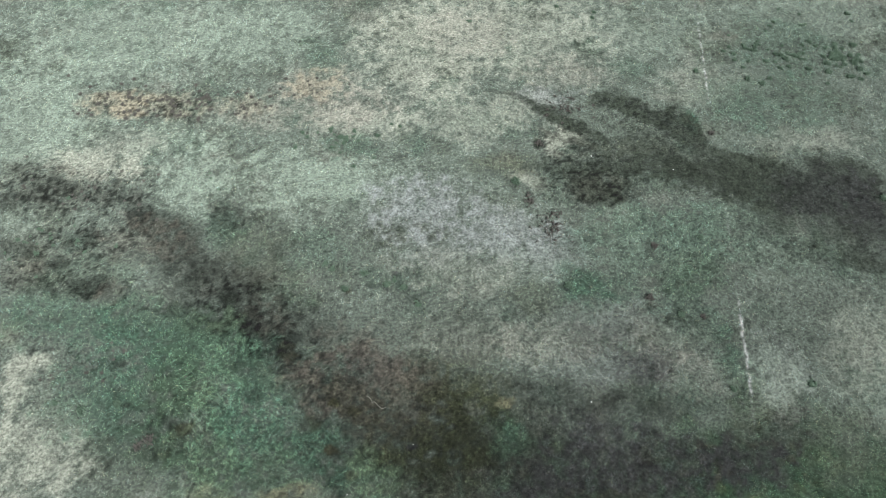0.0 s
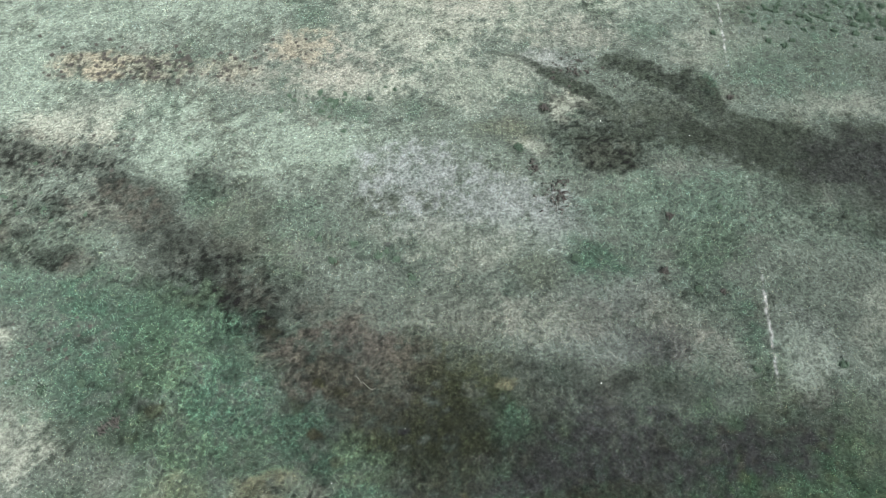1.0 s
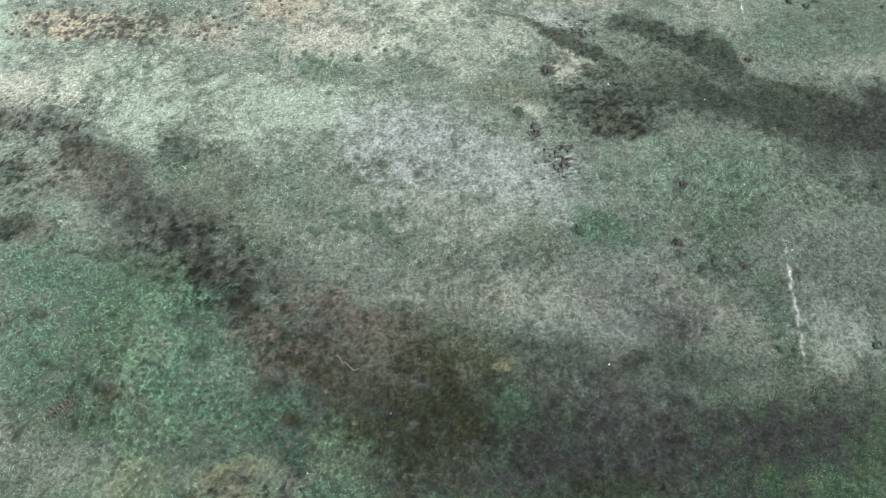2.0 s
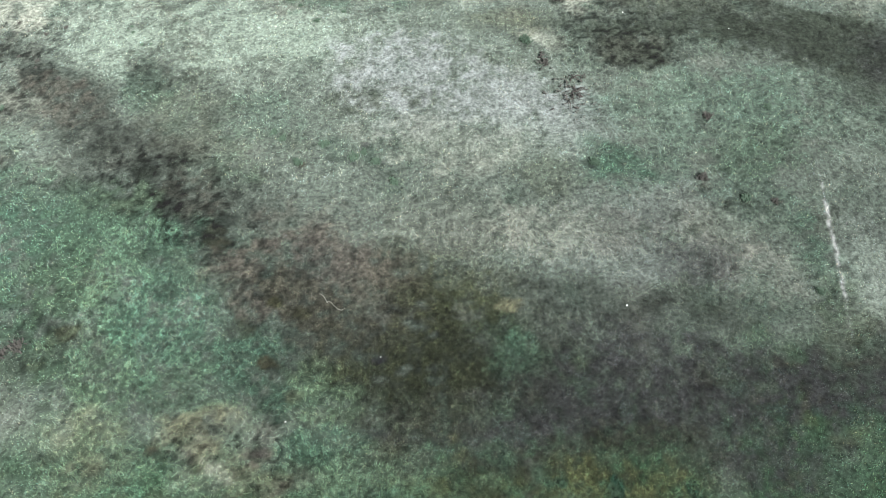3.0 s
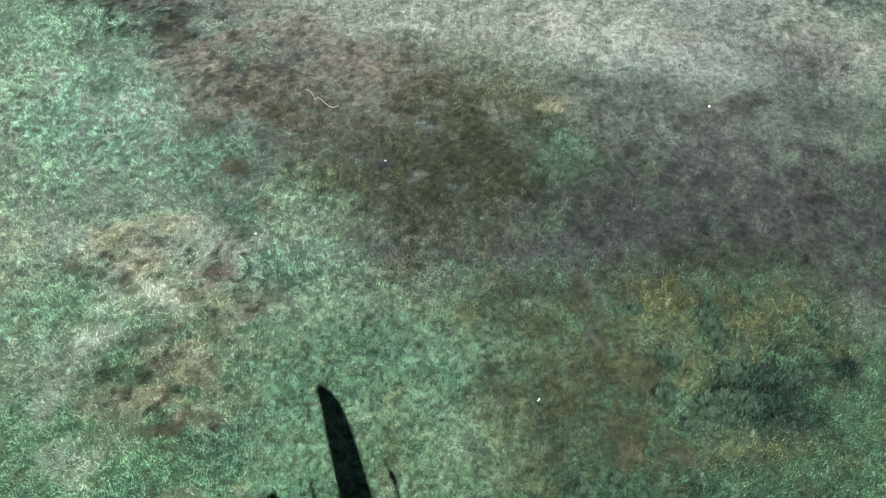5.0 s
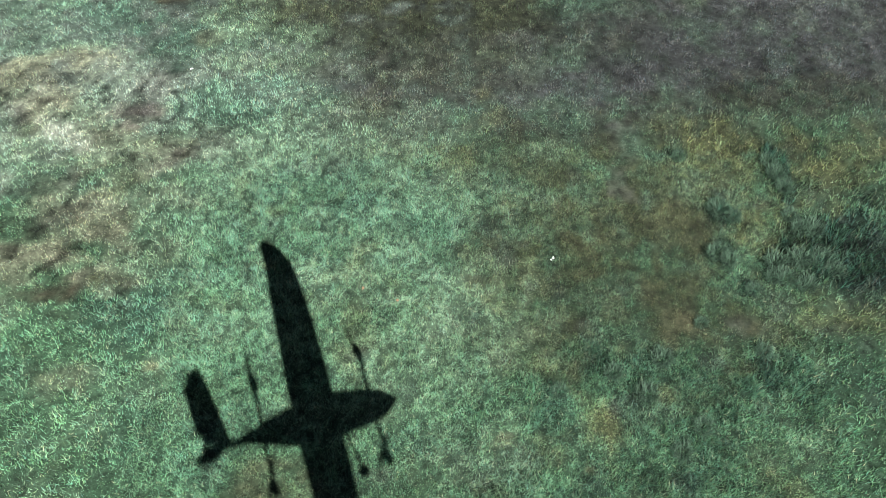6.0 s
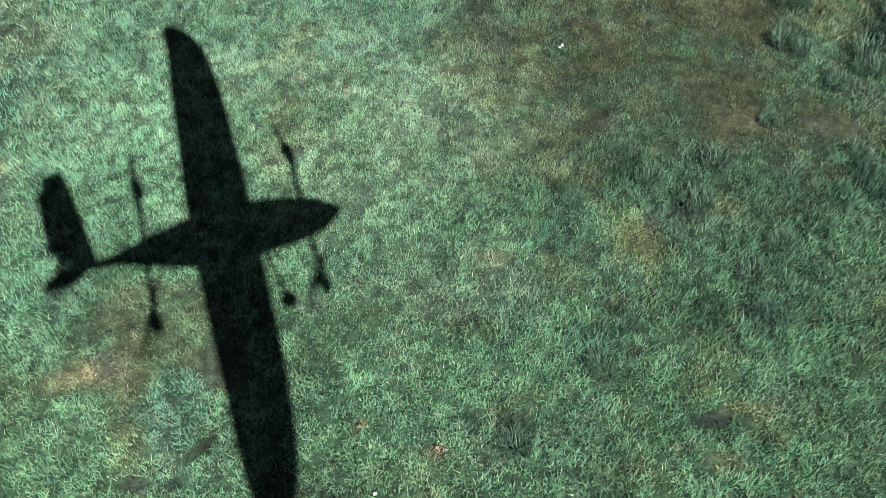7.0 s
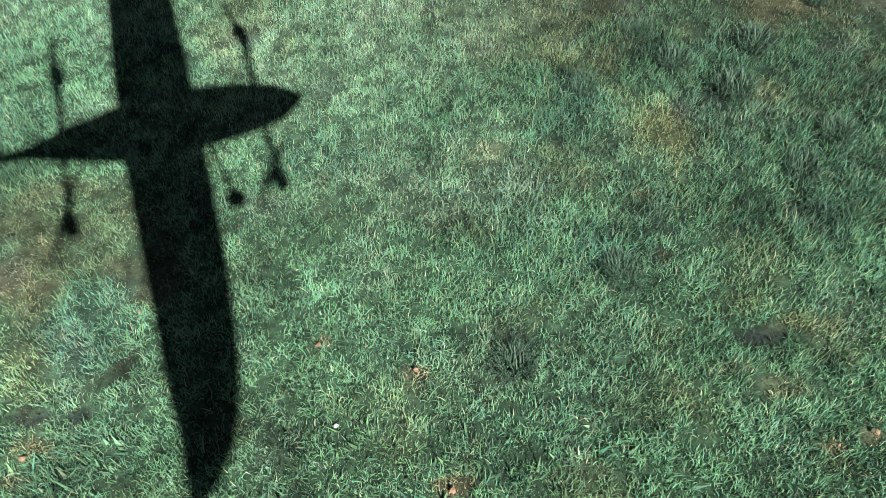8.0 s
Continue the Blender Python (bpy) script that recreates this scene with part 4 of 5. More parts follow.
def steps(lo, hi, fine, far, grow=1.22):
    """Coordinates: even steps from lo to hi, then wider and wider out to far."""
    mid = list(np.arange(lo, hi + fine / 2, fine))
    s, out = fine, [hi]
    while out[-1] < far:
        s *= grow
        out.append(out[-1] + s)
    s, back = fine, [lo]
    while back[-1] > -far:
        s *= grow
        back.append(back[-1] - s)
    return np.array(back[:0:-1] + mid[:-1] + out)


def paint(me, colour):
    """Stores a colour for each corner point of the mesh."""
    at = me.color_attributes.new("tint", "FLOAT_COLOR", "POINT")
    at.data.foreach_set("color", np.concatenate([colour, np.ones((len(colour), 1))], 1).astype(np.float32).ravel())


def mesh_from(name, verts, faces, size, mat):
    """A mesh from arrays: all faces have `size` corners."""
    me = bpy.data.meshes.new(name)
    me.vertices.add(len(verts))
    me.vertices.foreach_set("co", verts.astype(np.float32).ravel())
    me.loops.add(faces.size)
    me.loops.foreach_set("vertex_index", faces.astype(np.int32).ravel())
    me.polygons.add(len(faces))
    me.polygons.foreach_set("loop_start", np.arange(0, faces.size, size, dtype=np.int32))
    me.update(calc_edges=True)
    me.materials.append(mat)
    return me


def build_ground():
    gx = steps(-21, 21, 0.07, 2500)
    gy = steps(-1.0, 28.5, 0.066, 2500)
    X, Y = np.meshgrid(gx, gy)
    x, y = X.ravel(), Y.ravel()
    nx, ny = len(gx), len(gy)
    i = (np.arange(ny - 1)[:, None] * nx + np.arange(nx - 1)[None]).ravel()
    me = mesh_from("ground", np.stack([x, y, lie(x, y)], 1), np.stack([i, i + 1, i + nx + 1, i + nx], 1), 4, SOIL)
    me.polygons.foreach_set("use_smooth", np.ones(len(me.polygons), dtype=bool))
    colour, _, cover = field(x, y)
    # darker thatch under grass, deepened with cover to paint the shade between blades
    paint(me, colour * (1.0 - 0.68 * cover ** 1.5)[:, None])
    return tagged(new("ground", me), "patchy worn sports turf with bare soil and thatch", "ground", kind="structure")


def build_grass(label, rect, hole, per_m2, long, wide, seed, bent, tone, vary, clump, brightest=2.2, fade=0.8, patchy=0.8):
    """Grass blades as one sheet of stuff over rect (x0, x1, y0, y1), but for the hole; thinned towards rect's edge."""
    r = np.random.RandomState(seed)
    x0, x1, y0, y1 = rect
    n = int((x1 - x0) * (y1 - y0) * per_m2)
    x, y = r.uniform(x0, x1, n), r.uniform(y0, y1, n)
    keep = np.ones(n, bool)
    if hole:
        h = np.minimum(np.minimum(x - hole[0], hole[1] - x), np.minimum(y - hole[2], hole[3] - y))
        keep &= r.rand(n) > np.clip(h / fade, 0, 1)
    if bent:
        edge = np.minimum(np.minimum(x - x0, x1 - x), y1 - y)
        keep &= r.rand(n) < np.clip(edge / fade, 0, 1)
    x, y = x[keep], y[keep]
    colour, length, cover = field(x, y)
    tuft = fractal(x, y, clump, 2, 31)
    keep = r.rand(len(x)) < np.clip(cover * (1 + 1.3 * tuft), 0, 1)
    x, y, colour, length, tuft = x[keep], y[keep], colour[keep], length[keep], tuft[keep]
    n = len(x)
    z = lie(x, y) - 0.004
    size = long * length * (1 + 0.7 * tuft) * r.uniform(0.55, 1.35, n)
    sway = fractal(x, y, 0.25, 2, 32) * 3
    turn = sway + r.normal(0, 2.0, n)
    lean = np.clip(r.normal(0.55, 0.3, n), 0.03, 1.3)
    dx, dy = np.cos(turn), np.sin(turn)
    face = turn + math.pi / 2 + r.normal(0, 0.5, n)
    w = wide * r.uniform(0.6, 1.3, n) / 2
    ax, ay = np.cos(face) * w, np.sin(face) * w
    root = np.stack([x, y, z], 1)
    side = np.stack([ax, ay, np.zeros(n)], 1)
    up = lambda k, l: np.stack([dx * np.sin(lean * l) * size * k, dy * np.sin(lean * l) * size * k, np.cos(lean * l) * size * k], 1)
    # random blade tones; lower between tufts, painting the shaded gaps into the tint
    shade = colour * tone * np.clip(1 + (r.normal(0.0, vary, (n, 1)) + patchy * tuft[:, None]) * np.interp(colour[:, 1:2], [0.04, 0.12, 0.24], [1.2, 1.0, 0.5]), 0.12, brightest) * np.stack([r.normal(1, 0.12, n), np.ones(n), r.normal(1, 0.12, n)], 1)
    dry = r.rand(n) < 0.055
    shade[dry] = shade[dry] * 0.5 + shade[dry][:, 1:2] * np.array([0.95, 0.85, 0.55])
    k = np.arange(n)[:, None]
    if bent:
        verts = np.stack([root - side, root + side, root + up(0.55, 0.7) + side * 0.8, root + up(0.55, 0.7) - side * 0.8, root + up(1.0, 1.15)], 1).reshape(-1, 3)
        faces = np.concatenate([k * 5 + np.array([[0, 1, 2]]), k * 5 + np.array([[0, 2, 3]]), k * 5 + np.array([[3, 2, 4]])])
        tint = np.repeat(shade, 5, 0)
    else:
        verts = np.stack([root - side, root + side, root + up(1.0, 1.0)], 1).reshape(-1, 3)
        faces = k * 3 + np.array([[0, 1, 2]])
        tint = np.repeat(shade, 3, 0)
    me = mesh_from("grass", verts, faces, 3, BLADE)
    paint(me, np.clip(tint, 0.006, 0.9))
    return tagged(new("grass", me), label, "grass", kind="stuff")


build_ground()
NEAR, MIDDLE, FAR = (-2.4, 3.7, -0.5, 4.8), (-7.5, 7.5, -0.6, 10.5), (-21.5, 21.5, 3.5, 29.0)
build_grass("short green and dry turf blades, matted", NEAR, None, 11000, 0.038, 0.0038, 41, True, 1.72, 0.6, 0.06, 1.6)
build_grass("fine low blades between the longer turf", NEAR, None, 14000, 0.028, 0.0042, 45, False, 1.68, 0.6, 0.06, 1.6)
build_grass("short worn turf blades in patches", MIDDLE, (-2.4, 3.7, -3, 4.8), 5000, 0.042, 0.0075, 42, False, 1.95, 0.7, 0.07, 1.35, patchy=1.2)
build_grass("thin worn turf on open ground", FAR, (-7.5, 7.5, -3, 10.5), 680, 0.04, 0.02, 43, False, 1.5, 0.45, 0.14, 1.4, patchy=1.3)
build_grass("short worn turf blades", (-9, 9, -9, 0.2), (-7.5, 7.5, -0.6, 9), 800, 0.055, 0.016, 44, False, 1.7, 0.36, 0.1)


# ---- things ----
def part(name, bm, mat, parent, label=""):
    """Links a bmesh as one mesh object under a thing or a part."""
    me = bpy.data.meshes.new(name)
    bm.to_mesh(me)
    bm.free()
    me.materials.append(mat)
    ob = new(name, me)
    ob.parent = parent
    return tagged(ob, label) if label else ob


def single(name, bm, mat, label, category, group=""):
    me = bpy.data.meshes.new(name)
    bm.to_mesh(me)
    bm.free()
    me.materials.append(mat)
    return tagged(new(name, me), label, category, group)


def tube(bm, path, radii, sides=10):
    """A round skin along a path of points, closed at both ends."""
    rings = []
    for i, p in enumerate(path):
        p = Vector(p)
        d = (Vector(path[min(i + 1, len(path) - 1)]) - Vector(path[max(i - 1, 0)])).normalized()
        a = d.cross(Vector((0, 0, 1)) if abs(d.z) < 0.9 else Vector((1, 0, 0))).normalized()
        b = d.cross(a)
        r = radii[i] if isinstance(radii, (list, tuple)) else radii
        ru, rv = r if isinstance(r, tuple) else (r, r)
        rings.append([bm.verts.new(p + a * math.cos(k * math.tau / sides) * ru + b * math.sin(k * math.tau / sides) * rv) for k in range(sides)])
    for u, v in zip(rings, rings[1:]):
        for k in range(sides):
            bm.faces.new((u[k], u[(k + 1) % sides], v[(k + 1) % sides], v[k]))
    bm.faces.new(rings[0][::-1])
    bm.faces.new(rings[-1])
    bmesh.ops.recalc_face_normals(bm, faces=bm.faces)
    for f in bm.faces:
        f.smooth = len(f.verts) == 4
    return bm


def aerofoil(bm, stations, across):
    """A wing skin. stations: span, leading edge x, chord, height; across: maps (x, span, height) to a point."""
    outline = [(0, 0), (0.03, 0.028), (0.12, 0.062), (0.3, 0.085), (0.55, 0.065), (0.8, 0.03), (1, 0.004), (0.8, 0.0), (0.4, -0.018), (0.12, -0.028), (0.03, -0.02)]
    rings = [[bm.verts.new(across(lead - u * chord, s, h + v * chord)) for u, v in outline] for s, lead, chord, h in stations]
    n = len(outline)
    for u, v in zip(rings, rings[1:]):
        for k in range(n):
            bm.faces.new((u[k], u[(k + 1) % n], v[(k + 1) % n], v[k]))
    bm.faces.new(rings[0])
    bm.faces.new(rings[-1][::-1])
    bmesh.ops.recalc_face_normals(bm, faces=bm.faces)
    for f in bm.faces:
        f.smooth = len(f.verts) == 4
    return bm


def build_aircraft(where, heading, nose_down):
    """A hovering fixed-wing drone with four lift rotors on two cross arms; x to the nose, y to its left wing."""
    craft = tagged(new("drone_aircraft"), "white fixed-wing drone hovering in landing above the grass", "drone")
    part("fuselage", tube(bmesh.new(), [(0.70, 0, -0.01), (0.66, 0, 0), (0.58, 0, 0), (0.42, 0, 0.01), (0.2, 0, 0.02), (0.0, 0, 0.02), (-0.2, 0, 0.02), (-0.38, 0, 0.03), (-0.55, 0, 0.035), (-0.62, 0, 0.035)],
                         [0.012, 0.05, 0.095, 0.135, 0.155, 0.155, 0.14, 0.10, 0.055, 0.032], 18), SHELL, craft)
    part("tail_boom", tube(bmesh.new(), [(-0.58, 0, 0.035), (-0.75, 0, 0.04), (-0.97, 0, 0.045)], [0.034, 0.027, 0.024], 12), CARBON, craft)
    rows = [(0.10, 0.19, 0.385, 0.03), (0.5, 0.19, 0.375, 0.035), (1.0, 0.18, 0.345, 0.04), (1.38, 0.155, 0.305, 0.045), (1.62, 0.118, 0.25, 0.05), (1.78, 0.06, 0.19, 0.05), (1.88, -0.01, 0.12, 0.05), (1.94, -0.085, 0.045, 0.05)]
    part("wing_panel", aerofoil(bmesh.new(), rows, lambda x, s, h: (x, s, h)), SHELL, craft)
    part("wing_panel", aerofoil(bmesh.new(), rows, lambda x, s, h: (x, -s, h)), SHELL, craft)
    part("wing_centre", aerofoil(bmesh.new(), [(-0.10, 0.185, 0.37, 0.03), (0.10, 0.185, 0.37, 0.03)], lambda x, s, h: (x, s, h)), SHELL, craft)
    fin = [(0.02, -0.73, 0.22, 0.0), (0.24, -0.77, 0.20, 0.0), (0.42, -0.81, 0.165, 0.0), (0.48, -0.84, 0.12, 0.0)]
    for side in (1, -1):
        tail = part("tail_fin", aerofoil(bmesh.new(), fin, lambda x, s, h: (x, side * (s * 0.92 + h * 0.4), 0.05 + s * 0.70 + h)), SHELL, craft)
        part("control_flap", aerofoil(bmesh.new(), [(0.08, -0.947, 0.045, 0.0), (0.4, -0.969, 0.04, 0.0)], lambda x, s, h: (x, side * (s * 0.92 + h * 0.4), 0.052 + s * 0.70 + h)), SHELL, tail)
    for x, reach, z, turn in ((0.49, 0.51, 0.03, 20), (-0.46, 0.49, 0.04, 8)):
        for side in (1, -1):
            arm = part("rotor_arm", tube(bmesh.new(), [(x, side * 0.03, z), (x, side * reach, z)], 0.017, 10), CARBON, craft)
            part("motor", tube(bmesh.new(), [(x, side * reach, z - 0.06), (x, side * reach, z - 0.055), (x, side * reach, z + 0.05), (x, side * reach, z + 0.065)], [0.02, 0.036, 0.036, 0.015], 14), METAL, arm)
            bm = bmesh.new()
            c, q = math.cos(radians(turn * side + 80)), math.sin(radians(turn * side + 80))
            for k in (1, -1):
                tube(bm, [(x + k * d * c, side * reach + k * d * q, z + 0.075) for d in (0.0, 0.05, 0.12, 0.2, 0.235)], [(0.012, 0.005), (0.017, 0.004), (0.015, 0.003), (0.010, 0.002), (0.004, 0.001)], 8)
            part("propeller", bm, CARBON, arm, "two-bladed black propeller")
    for x, y in ((0.2, -0.2), (0.2, 0.2)):
        leg = part("landing_leg", tube(bmesh.new(), [(x, y * 0.5, -0.05), (x + 0.01, y, -0.2), (x + 0.01, y * 1.1, -0.33)], 0.013, 10), CARBON, craft)
        part("wheel", tube(bmesh.new(), [(x + 0.01, y * 1.1 + d, -0.345) for d in (-0.018, -0.014, 0.014, 0.018)], [0.035, 0.045, 0.045, 0.035], 18), RUBBER, leg)
    craft.matrix_basis = Matrix.Translation(where) @ pose(0, 0, 0, 0, 0, heading) @ pose(0, 0, 0, 0, nose_down, 0)
    return craft


# its shadow lies about (-0.82, 1.62) on the grass
CRAFT_Z = 7.0
build_aircraft(Vector((-0.82, 1.62, 0)) - LIGHT * (CRAFT_Z / -LIGHT.z), 19.0, 0.0)


def on_ground(x, y, lift=0.0):
    return Vector((x, y, float(lie(np.array([x]), np.array([y]))[0]) + lift))


def weed_mesh(seed, leaves=130, spread=0.13):
    """A low mound of short leaves, thick in the middle and thinning out unevenly."""
    r = random.Random(seed)
    bm = bmesh.new()
    lobes = [(r.gauss(0, 0.2) * spread, r.gauss(0, 0.2) * spread) for i in range(4)]
    for i in range(leaves):
        lx, ly = lobes[r.randrange(4)]
        x, y, a = lx + r.gauss(0, 0.32) * spread, ly + r.gauss(0, 0.32) * spread, r.uniform(0, math.tau)
        reach, h, w = r.uniform(0.02, 0.06), r.uniform(0.03, 0.075), r.uniform(0.006, 0.011)
        c, s = math.cos(a), math.sin(a)
        root, mid = [(bm.verts.new((x + c * reach * u - s * w * k, y + s * reach * u + c * w * k, h * up)), bm.verts.new((x + c * reach * u + s * w * k, y + s * reach * u - c * w * k, h * up))) for u, up, k in ((0.0, -0.1, 0.5), (0.5, 0.8, 1.0))]
        tip = bm.verts.new((x + c * reach, y + s * reach, h))
        bm.faces.new((root[0], root[1], mid[1], mid[0]))
        bm.faces.new((mid[0], mid[1], tip))
    return bm


GREEN_WEED = [single("weed_clump", weed_mesh(s), WEED, "dark green broad-leaved weed growing in the turf", "weed", "weeds in the turf") for s in (1, 2, 3)]
BROWN_WEED = [single("weed_clump", weed_mesh(s, 110), WEED_DARK, "withered dark weed standing in bare turf", "weed", "weeds in the turf") for s in (4, 5)]
placed = {}


def plant(kinds, x, y, size, r):
    ob = kinds[r.randrange(len(kinds))]
    m = Matrix.Translation(on_ground(x, y, -0.005)) @ pose(0, 0, 0, 0, 0, r.uniform(0, 360)) @ Matrix.Scale(size, 4)
    if ob.name in placed:
        ob = copy_thing(ob, m)
    placed[ob.name] = True
    ob.matrix_basis = m


SINGLE_WEEDS = [
    (-3.18, 12.46, 1.3), (-1.83, 12.66, 1.3), (-1.58, 12.83, 1.0), (-1.27, 12.52, 1.2), (-0.80, 11.91, 1.2), (-3.66, 13.22, 1.0),
    (-2.62, 13.06, 1.2), (-3.93, 13.44, 1.0), (6.75, 12.10, 1.4), (7.65, 11.49, 1.2), (7.21, 14.12, 1.4), (8.33, 11.41, 1.0),
    (8.85, 14.45, 0.9), (2.63, 16.90, 1.6), (3.60, 18.67, 1.6), (3.14, 16.02, 1.0), (4.11, 12.56, 1.3), (11.22, 9.09, 1.3),
]
MORE_WEEDS = [
    (8.79, 8.93, 1.0), (15.66, 16.06, 1.6), (17.20, 25.81, 1.3), (1.18, 25.39, 1.0), (4.94, 26.33, 0.9), (6.35, 25.60, 1.0),
    (6.46, 25.95, 1.0), (10.16, 22.40, 1.2), (10.11, 19.15, 1.2), (-10.78, 8.30, 1.4), (-9.72, 8.52, 1.3), (-9.00, 9.42, 1.3),
    (-8.58, 7.46, 1.6), (-8.86, 7.21, 1.4), (-11.61, 8.59, 1.0), (-6.77, 8.67, 1.0),
]
r = random.Random(5)
for x, y, size in SINGLE_WEEDS + MORE_WEEDS:
    plant(GREEN_WEED if r.random() < 0.75 else BROWN_WEED, x, y, size, r)
# drifts of small weeds: x, y, half length, half width, how many, size, withered
for x, y, a, b, count, size, kinds in [
    (13.30, 23.48, 1.51, 0.80, 40, 1.0, GREEN_WEED), (15.91, 22.97, 0.75, 0.89, 34, 1.1, GREEN_WEED), (15.54, 24.96, 1.03, 1.15, 10, 0.86, GREEN_WEED),
    (-3.85, 18.89, 1.05, 0.68, 23, 0.86, GREEN_WEED), (-10.30, 20.67, 1.69, 0.79, 57, 0.79, BROWN_WEED), (-12.30, 20.84, 1.21, 0.73, 27, 0.72, BROWN_WEED),
    (-7.46, 20.64, 0.96, 0.72, 23, 0.72, BROWN_WEED), (-5.23, 21.35, 0.97, 0.67, 13, 0.58, BROWN_WEED), (4.76, 20.49, 0.84, 0.52, 20, 0.58, BROWN_WEED),
    (-12.17, 16.48, 2.00, 0.99, 27, 0.58, BROWN_WEED), (-13.38, 14.22, 1.91, 1.03, 23, 0.65, GREEN_WEED), (-10.80, 9.82, 1.35, 0.53, 17, 0.58, BROWN_WEED),
    (-7.81, 17.07, 0.45, 0.43, 8, 0.50, GREEN_WEED),
]:
    for i in range(count):
        plant(kinds, x + r.gauss(0, 0.75) * a, y + r.gauss(0, 0.75) * b, size * r.uniform(0.6, 1.3), r)


def tussock_mesh(seed, count=240):
    """A coarse tuft: long blades that fan out from a tight root, each bent over."""
    r = random.Random(seed)
    bm = bmesh.new()
    for i in range(count):
        a, d = r.uniform(0, math.tau), 0.12 * math.sqrt(r.random())
        x, y = d * math.cos(a), d * math.sin(a)
        a += r.gauss(0, 1.1)
        reach, h, w = r.uniform(0.05, 0.14), r.uniform(0.06, 0.15), r.uniform(0.0025, 0.0045)
        c, s = math.cos(a), math.sin(a)
        rows = []
        for u, up in ((0.0, 0.0), (0.35, 0.75), (0.7, 1.0)):
            k = w * (1.15 - u)
            rows.append((bm.verts.new((x + c * reach * u - s * k, y + s * reach * u + c * k, h * up)), bm.verts.new((x + c * reach * u + s * k, y + s * reach * u - c * k, h * up))))
        tip = bm.verts.new((x + c * reach, y + s * reach, h * r.uniform(0.75, 1.0)))
        for p, q in zip(rows, rows[1:]):
            bm.faces.new((p[0], p[1], q[1], q[0]))
        bm.faces.new((rows[2][0], rows[2][1], tip))
    return bm


TUSSOCK = [single("grass_tussock", tussock_mesh(s), COARSE, "coarse blue-green grass tussock standing above the turf", "grass tussock", "tussocks in the turf") for s in (11, 12, 13)]
r = random.Random(8)
for x, y, size in [
    (3.01, 3.92, 0.75), (3.17, 3.85, 0.55), (2.91, 3.39, 0.7), (3.01, 3.31, 0.55), (3.19, 2.97, 0.55), (3.66, 4.57, 0.6),
    (3.71, 4.40, 0.7), (3.76, 4.22, 0.6), (2.72, 4.62, 0.5), (3.47, 3.29, 0.8), (3.52, 3.12, 0.7), (3.69, 3.33, 0.8),
    (3.91, 3.70, 0.8), (3.74, 3.86, 0.6), (3.92, 3.34, 0.8), (3.70, 3.04, 0.7), (3.16, 2.34, 0.5), (2.64, 2.62, 0.45),
    (1.34, 0.83, 0.5), (0.86, 0.36, 0.6), (1.77, 2.11, 0.6), (2.04, 1.91, 0.7), (2.22, 2.25, 0.7), (2.27, 1.40, 0.6),
    (2.49, 1.62, 0.6), (1.28, 1.92, 0.5), (1.36, 0.77, 0.5),
]:
    plant(TUSSOCK, x, y, size, r)
    if size > 0.75:
        plant(TUSSOCK, x + r.gauss(0, 0.16), y + r.gauss(0, 0.14), size * r.uniform(0.55, 0.9), r)


def build_brush(x, y, seed, size, count):
    """Dark dead twigs with a few withered leaves, lying on the turf."""
    r = random.Random(seed)
    thing = tagged(new("dead_branch"), "dark dead twigs with withered leaves lying on pale turf", "branch", "dead branches on the turf")
    for i in range(count):
        bm = bmesh.new()
        px, py, a = r.gauss(0, 0.3) * size, r.gauss(0, 0.45) * size, r.uniform(0, math.tau)
        path, l = [], size * r.uniform(0.1, 0.28)
        for k in range(5):
            path.append((px, py, 0.03 + 0.05 * r.random()))
            a += r.gauss(0, 0.45)
            px, py = px + math.cos(a) * l / 4, py + math.sin(a) * l / 4
        part("twig", tube(bm, path, [0.016, 0.014, 0.012, 0.009, 0.005], 6), TWIG, thing)
    bm = bmesh.new()
    for i in range(count * 4):
        px, py, a, s = r.gauss(0, 0.27) * size, r.gauss(0, 0.42) * size, r.uniform(0, math.tau), 0.035 * r.uniform(0.7, 1.5)
        z = 0.04 + 0.06 * r.random()
        bm.faces.new([bm.verts.new((px + s * u * math.cos(a) - s * v * math.sin(a), py + s * u * math.sin(a) + s * v * math.cos(a), z + 0.015 * w)) for u, v, w in ((-1, 0, 0), (0, -0.55, 1), (1, 0, 0.4), (0, 0.55, 1))])
    tagged(part("withered_leaves", bm, WEED_DARK, thing), kind="stuff")
    thing.matrix_basis = Matrix.Translation(on_ground(x, y))
    return thing


for x, y, seed, size, count in [(3.75, 14.90, 1, 0.9, 26), (4.76, 20.49, 2, 0.7, 12), (3.06, 16.12, 3, 0.4, 8)]:
    build_brush(x, y, seed, size, count)

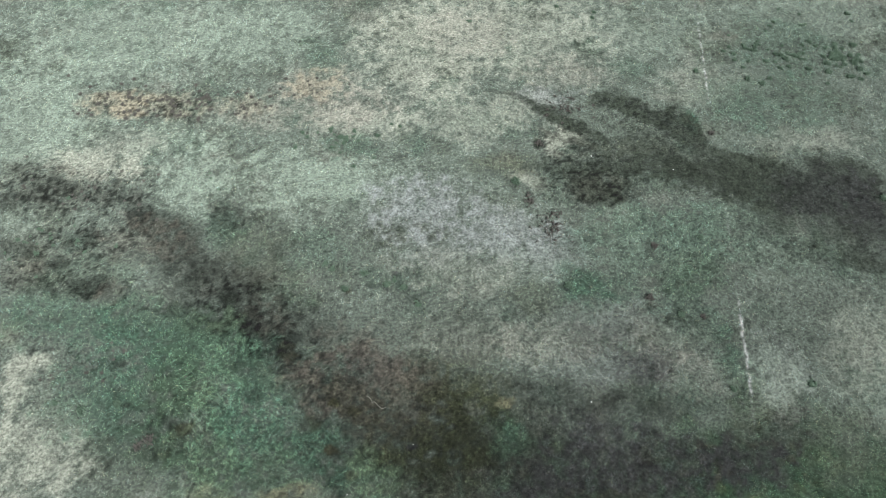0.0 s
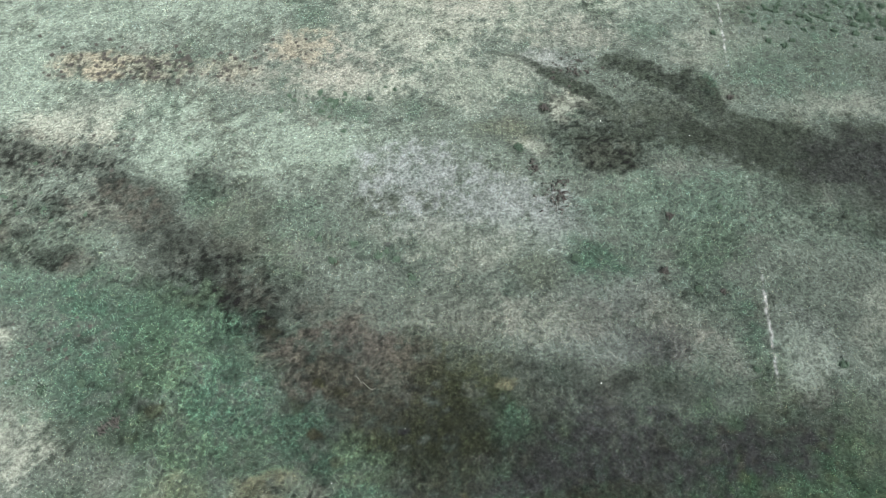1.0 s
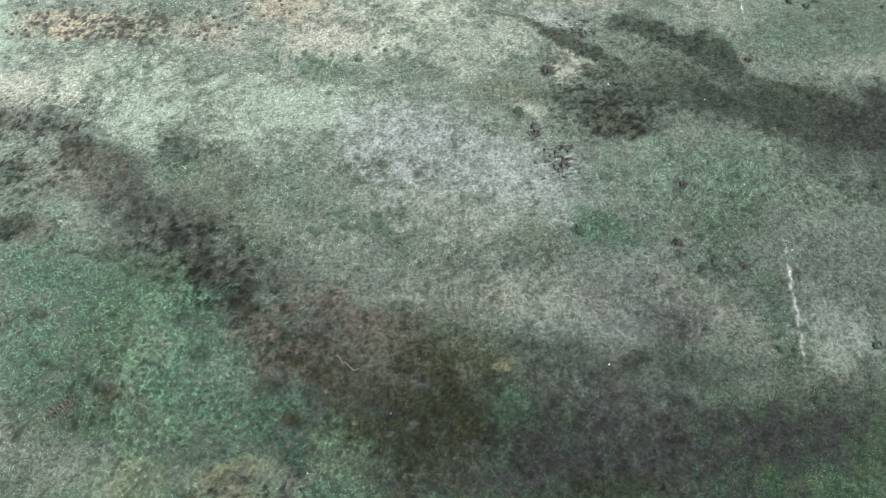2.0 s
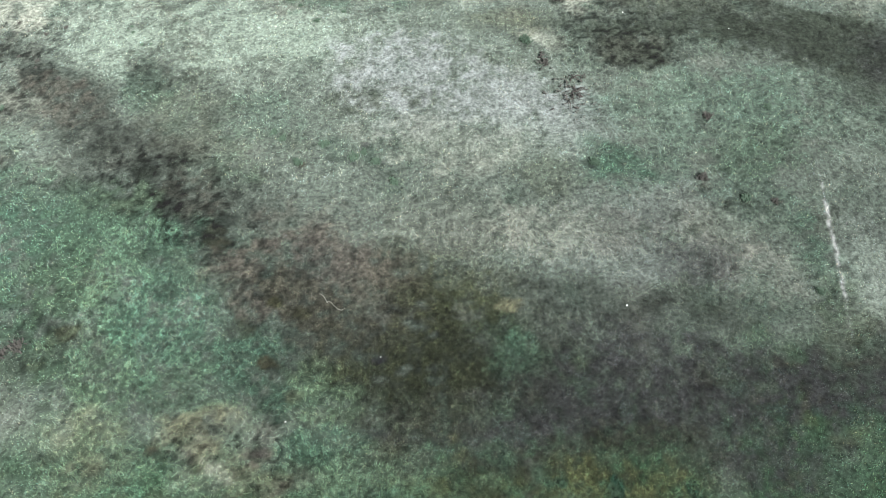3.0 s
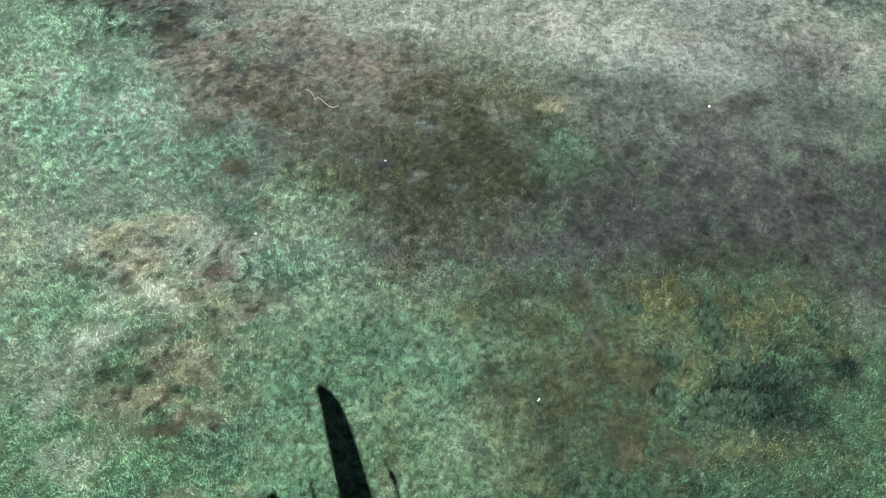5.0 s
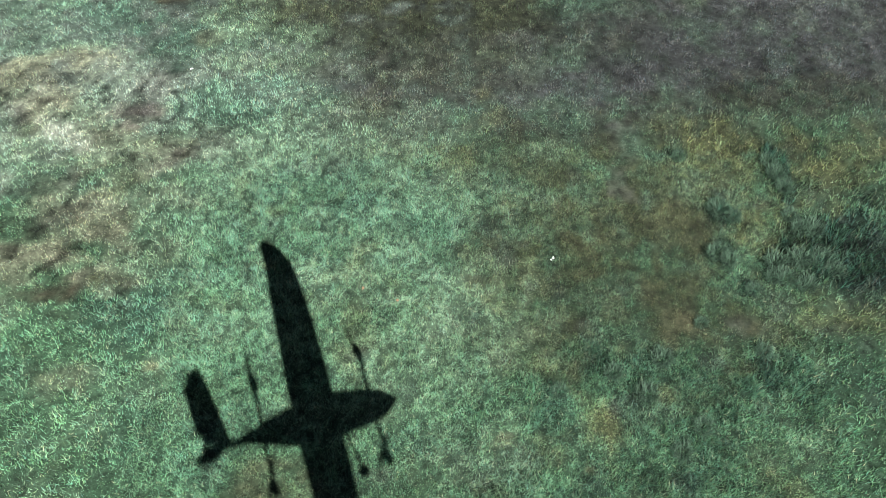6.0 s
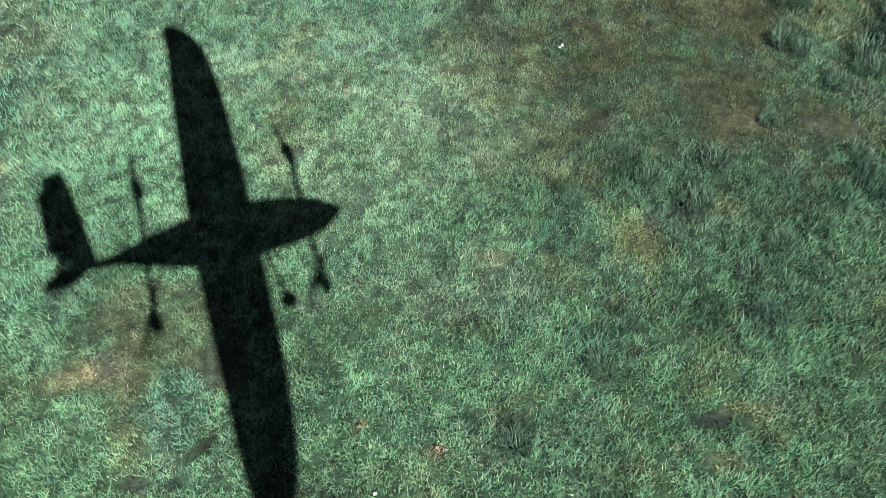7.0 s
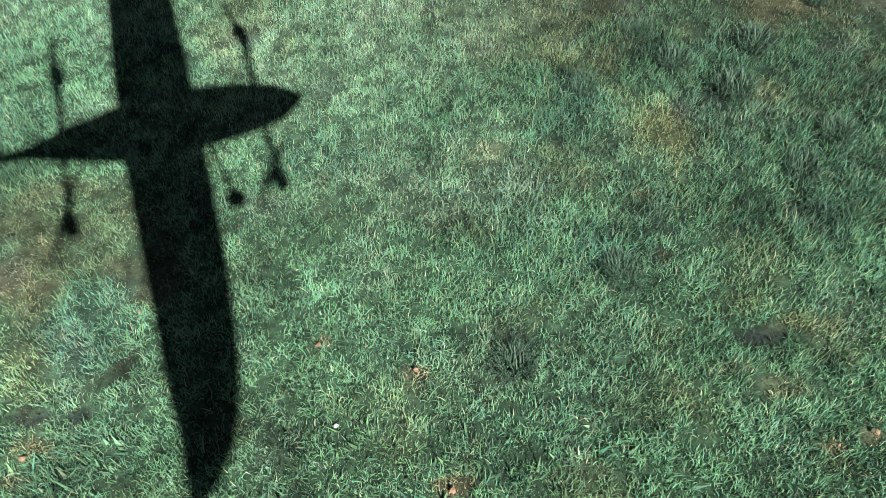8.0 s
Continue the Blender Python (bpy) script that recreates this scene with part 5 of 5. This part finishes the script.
# a tangled piece of pale string
r = random.Random(3)
bm = bmesh.new()
path = []
for i in range(40):
    u = i / 39
    path.append((-2.32 + 0.58 * u + 0.05 * math.sin(u * 9), 8.68 - 0.36 * u + 0.06 * math.sin(u * 13 + 1), 0.055 + 0.012 * math.sin(i * 1.7)))
tube(bm, path, 0.004, 6)
single("string", bm, STRING, "pale frayed string lying loose on the grass", "string")


def scrap(name, x, y, size, mat, label, category, group, seed):
    """A crumpled bit with a bent rim and some thickness."""
    r = random.Random(seed)
    bm = bmesh.new()
    rim, n = [], 9
    mid = (bm.verts.new((0, 0, 0.012 * r.random())), bm.verts.new((0, 0, -0.004)))
    for i in range(n):
        a = i * math.tau / n
        d = size * r.uniform(0.6, 1.1)
        p = (d * math.cos(a), 0.7 * d * math.sin(a), 0.35 * size * r.uniform(-0.3, 0.8))
        rim.append((bm.verts.new(p), bm.verts.new((p[0], p[1], p[2] - 0.003))))
    for i in range(n):
        u, v = rim[i], rim[(i + 1) % n]
        bm.faces.new((mid[0], u[0], v[0]))
        bm.faces.new((mid[1], v[1], u[1]))
        bm.faces.new((u[0], u[1], v[1], v[0]))
    ob = single(name, bm, mat, label, category, group)
    ob.matrix_basis = Matrix.Translation(on_ground(x, y, 0.028)) @ pose(0, 0, 0, r.uniform(-15, 15), r.uniform(-15, 15), r.uniform(0, 360))


for i, (x, y, size) in enumerate([(-2.72, 5.82, 0.022), (-0.89, 7.25, 0.019), (4.42, 8.52, 0.025), (1.31, 3.31, 0.015), (0.17, 0.11, 0.011), (5.48, 18.04, 0.031), (8.39, 17.40, 0.025), (-8.06, 9.64, 0.019), (-7.45, 10.08, 0.019), (4.43, 8.53, 0.019), (1.29, 3.29, 0.012)]):
    scrap("paper_scrap", x, y, size, PAPER, "small crumpled white paper scrap on the grass", "litter", "litter on the turf", 60 + i)
for i, (x, y, size) in enumerate([(0.07, 0.45, 0.015), (0.47, 0.34, 0.014), (2.24, 0.11, 0.012), (2.08, 0.06, 0.012), (0.62, -0.13, 0.017), (-0.99, -0.03, 0.021), (-0.19, 2.80, 0.021), (-0.52, 2.92, 0.021), (-0.69, 0.59, 0.010)]):
    scrap("dry_leaf", x, y, size, DRY, "dry orange-brown fallen leaf on the grass", "leaf", "fallen leaves on the turf", 90 + i)
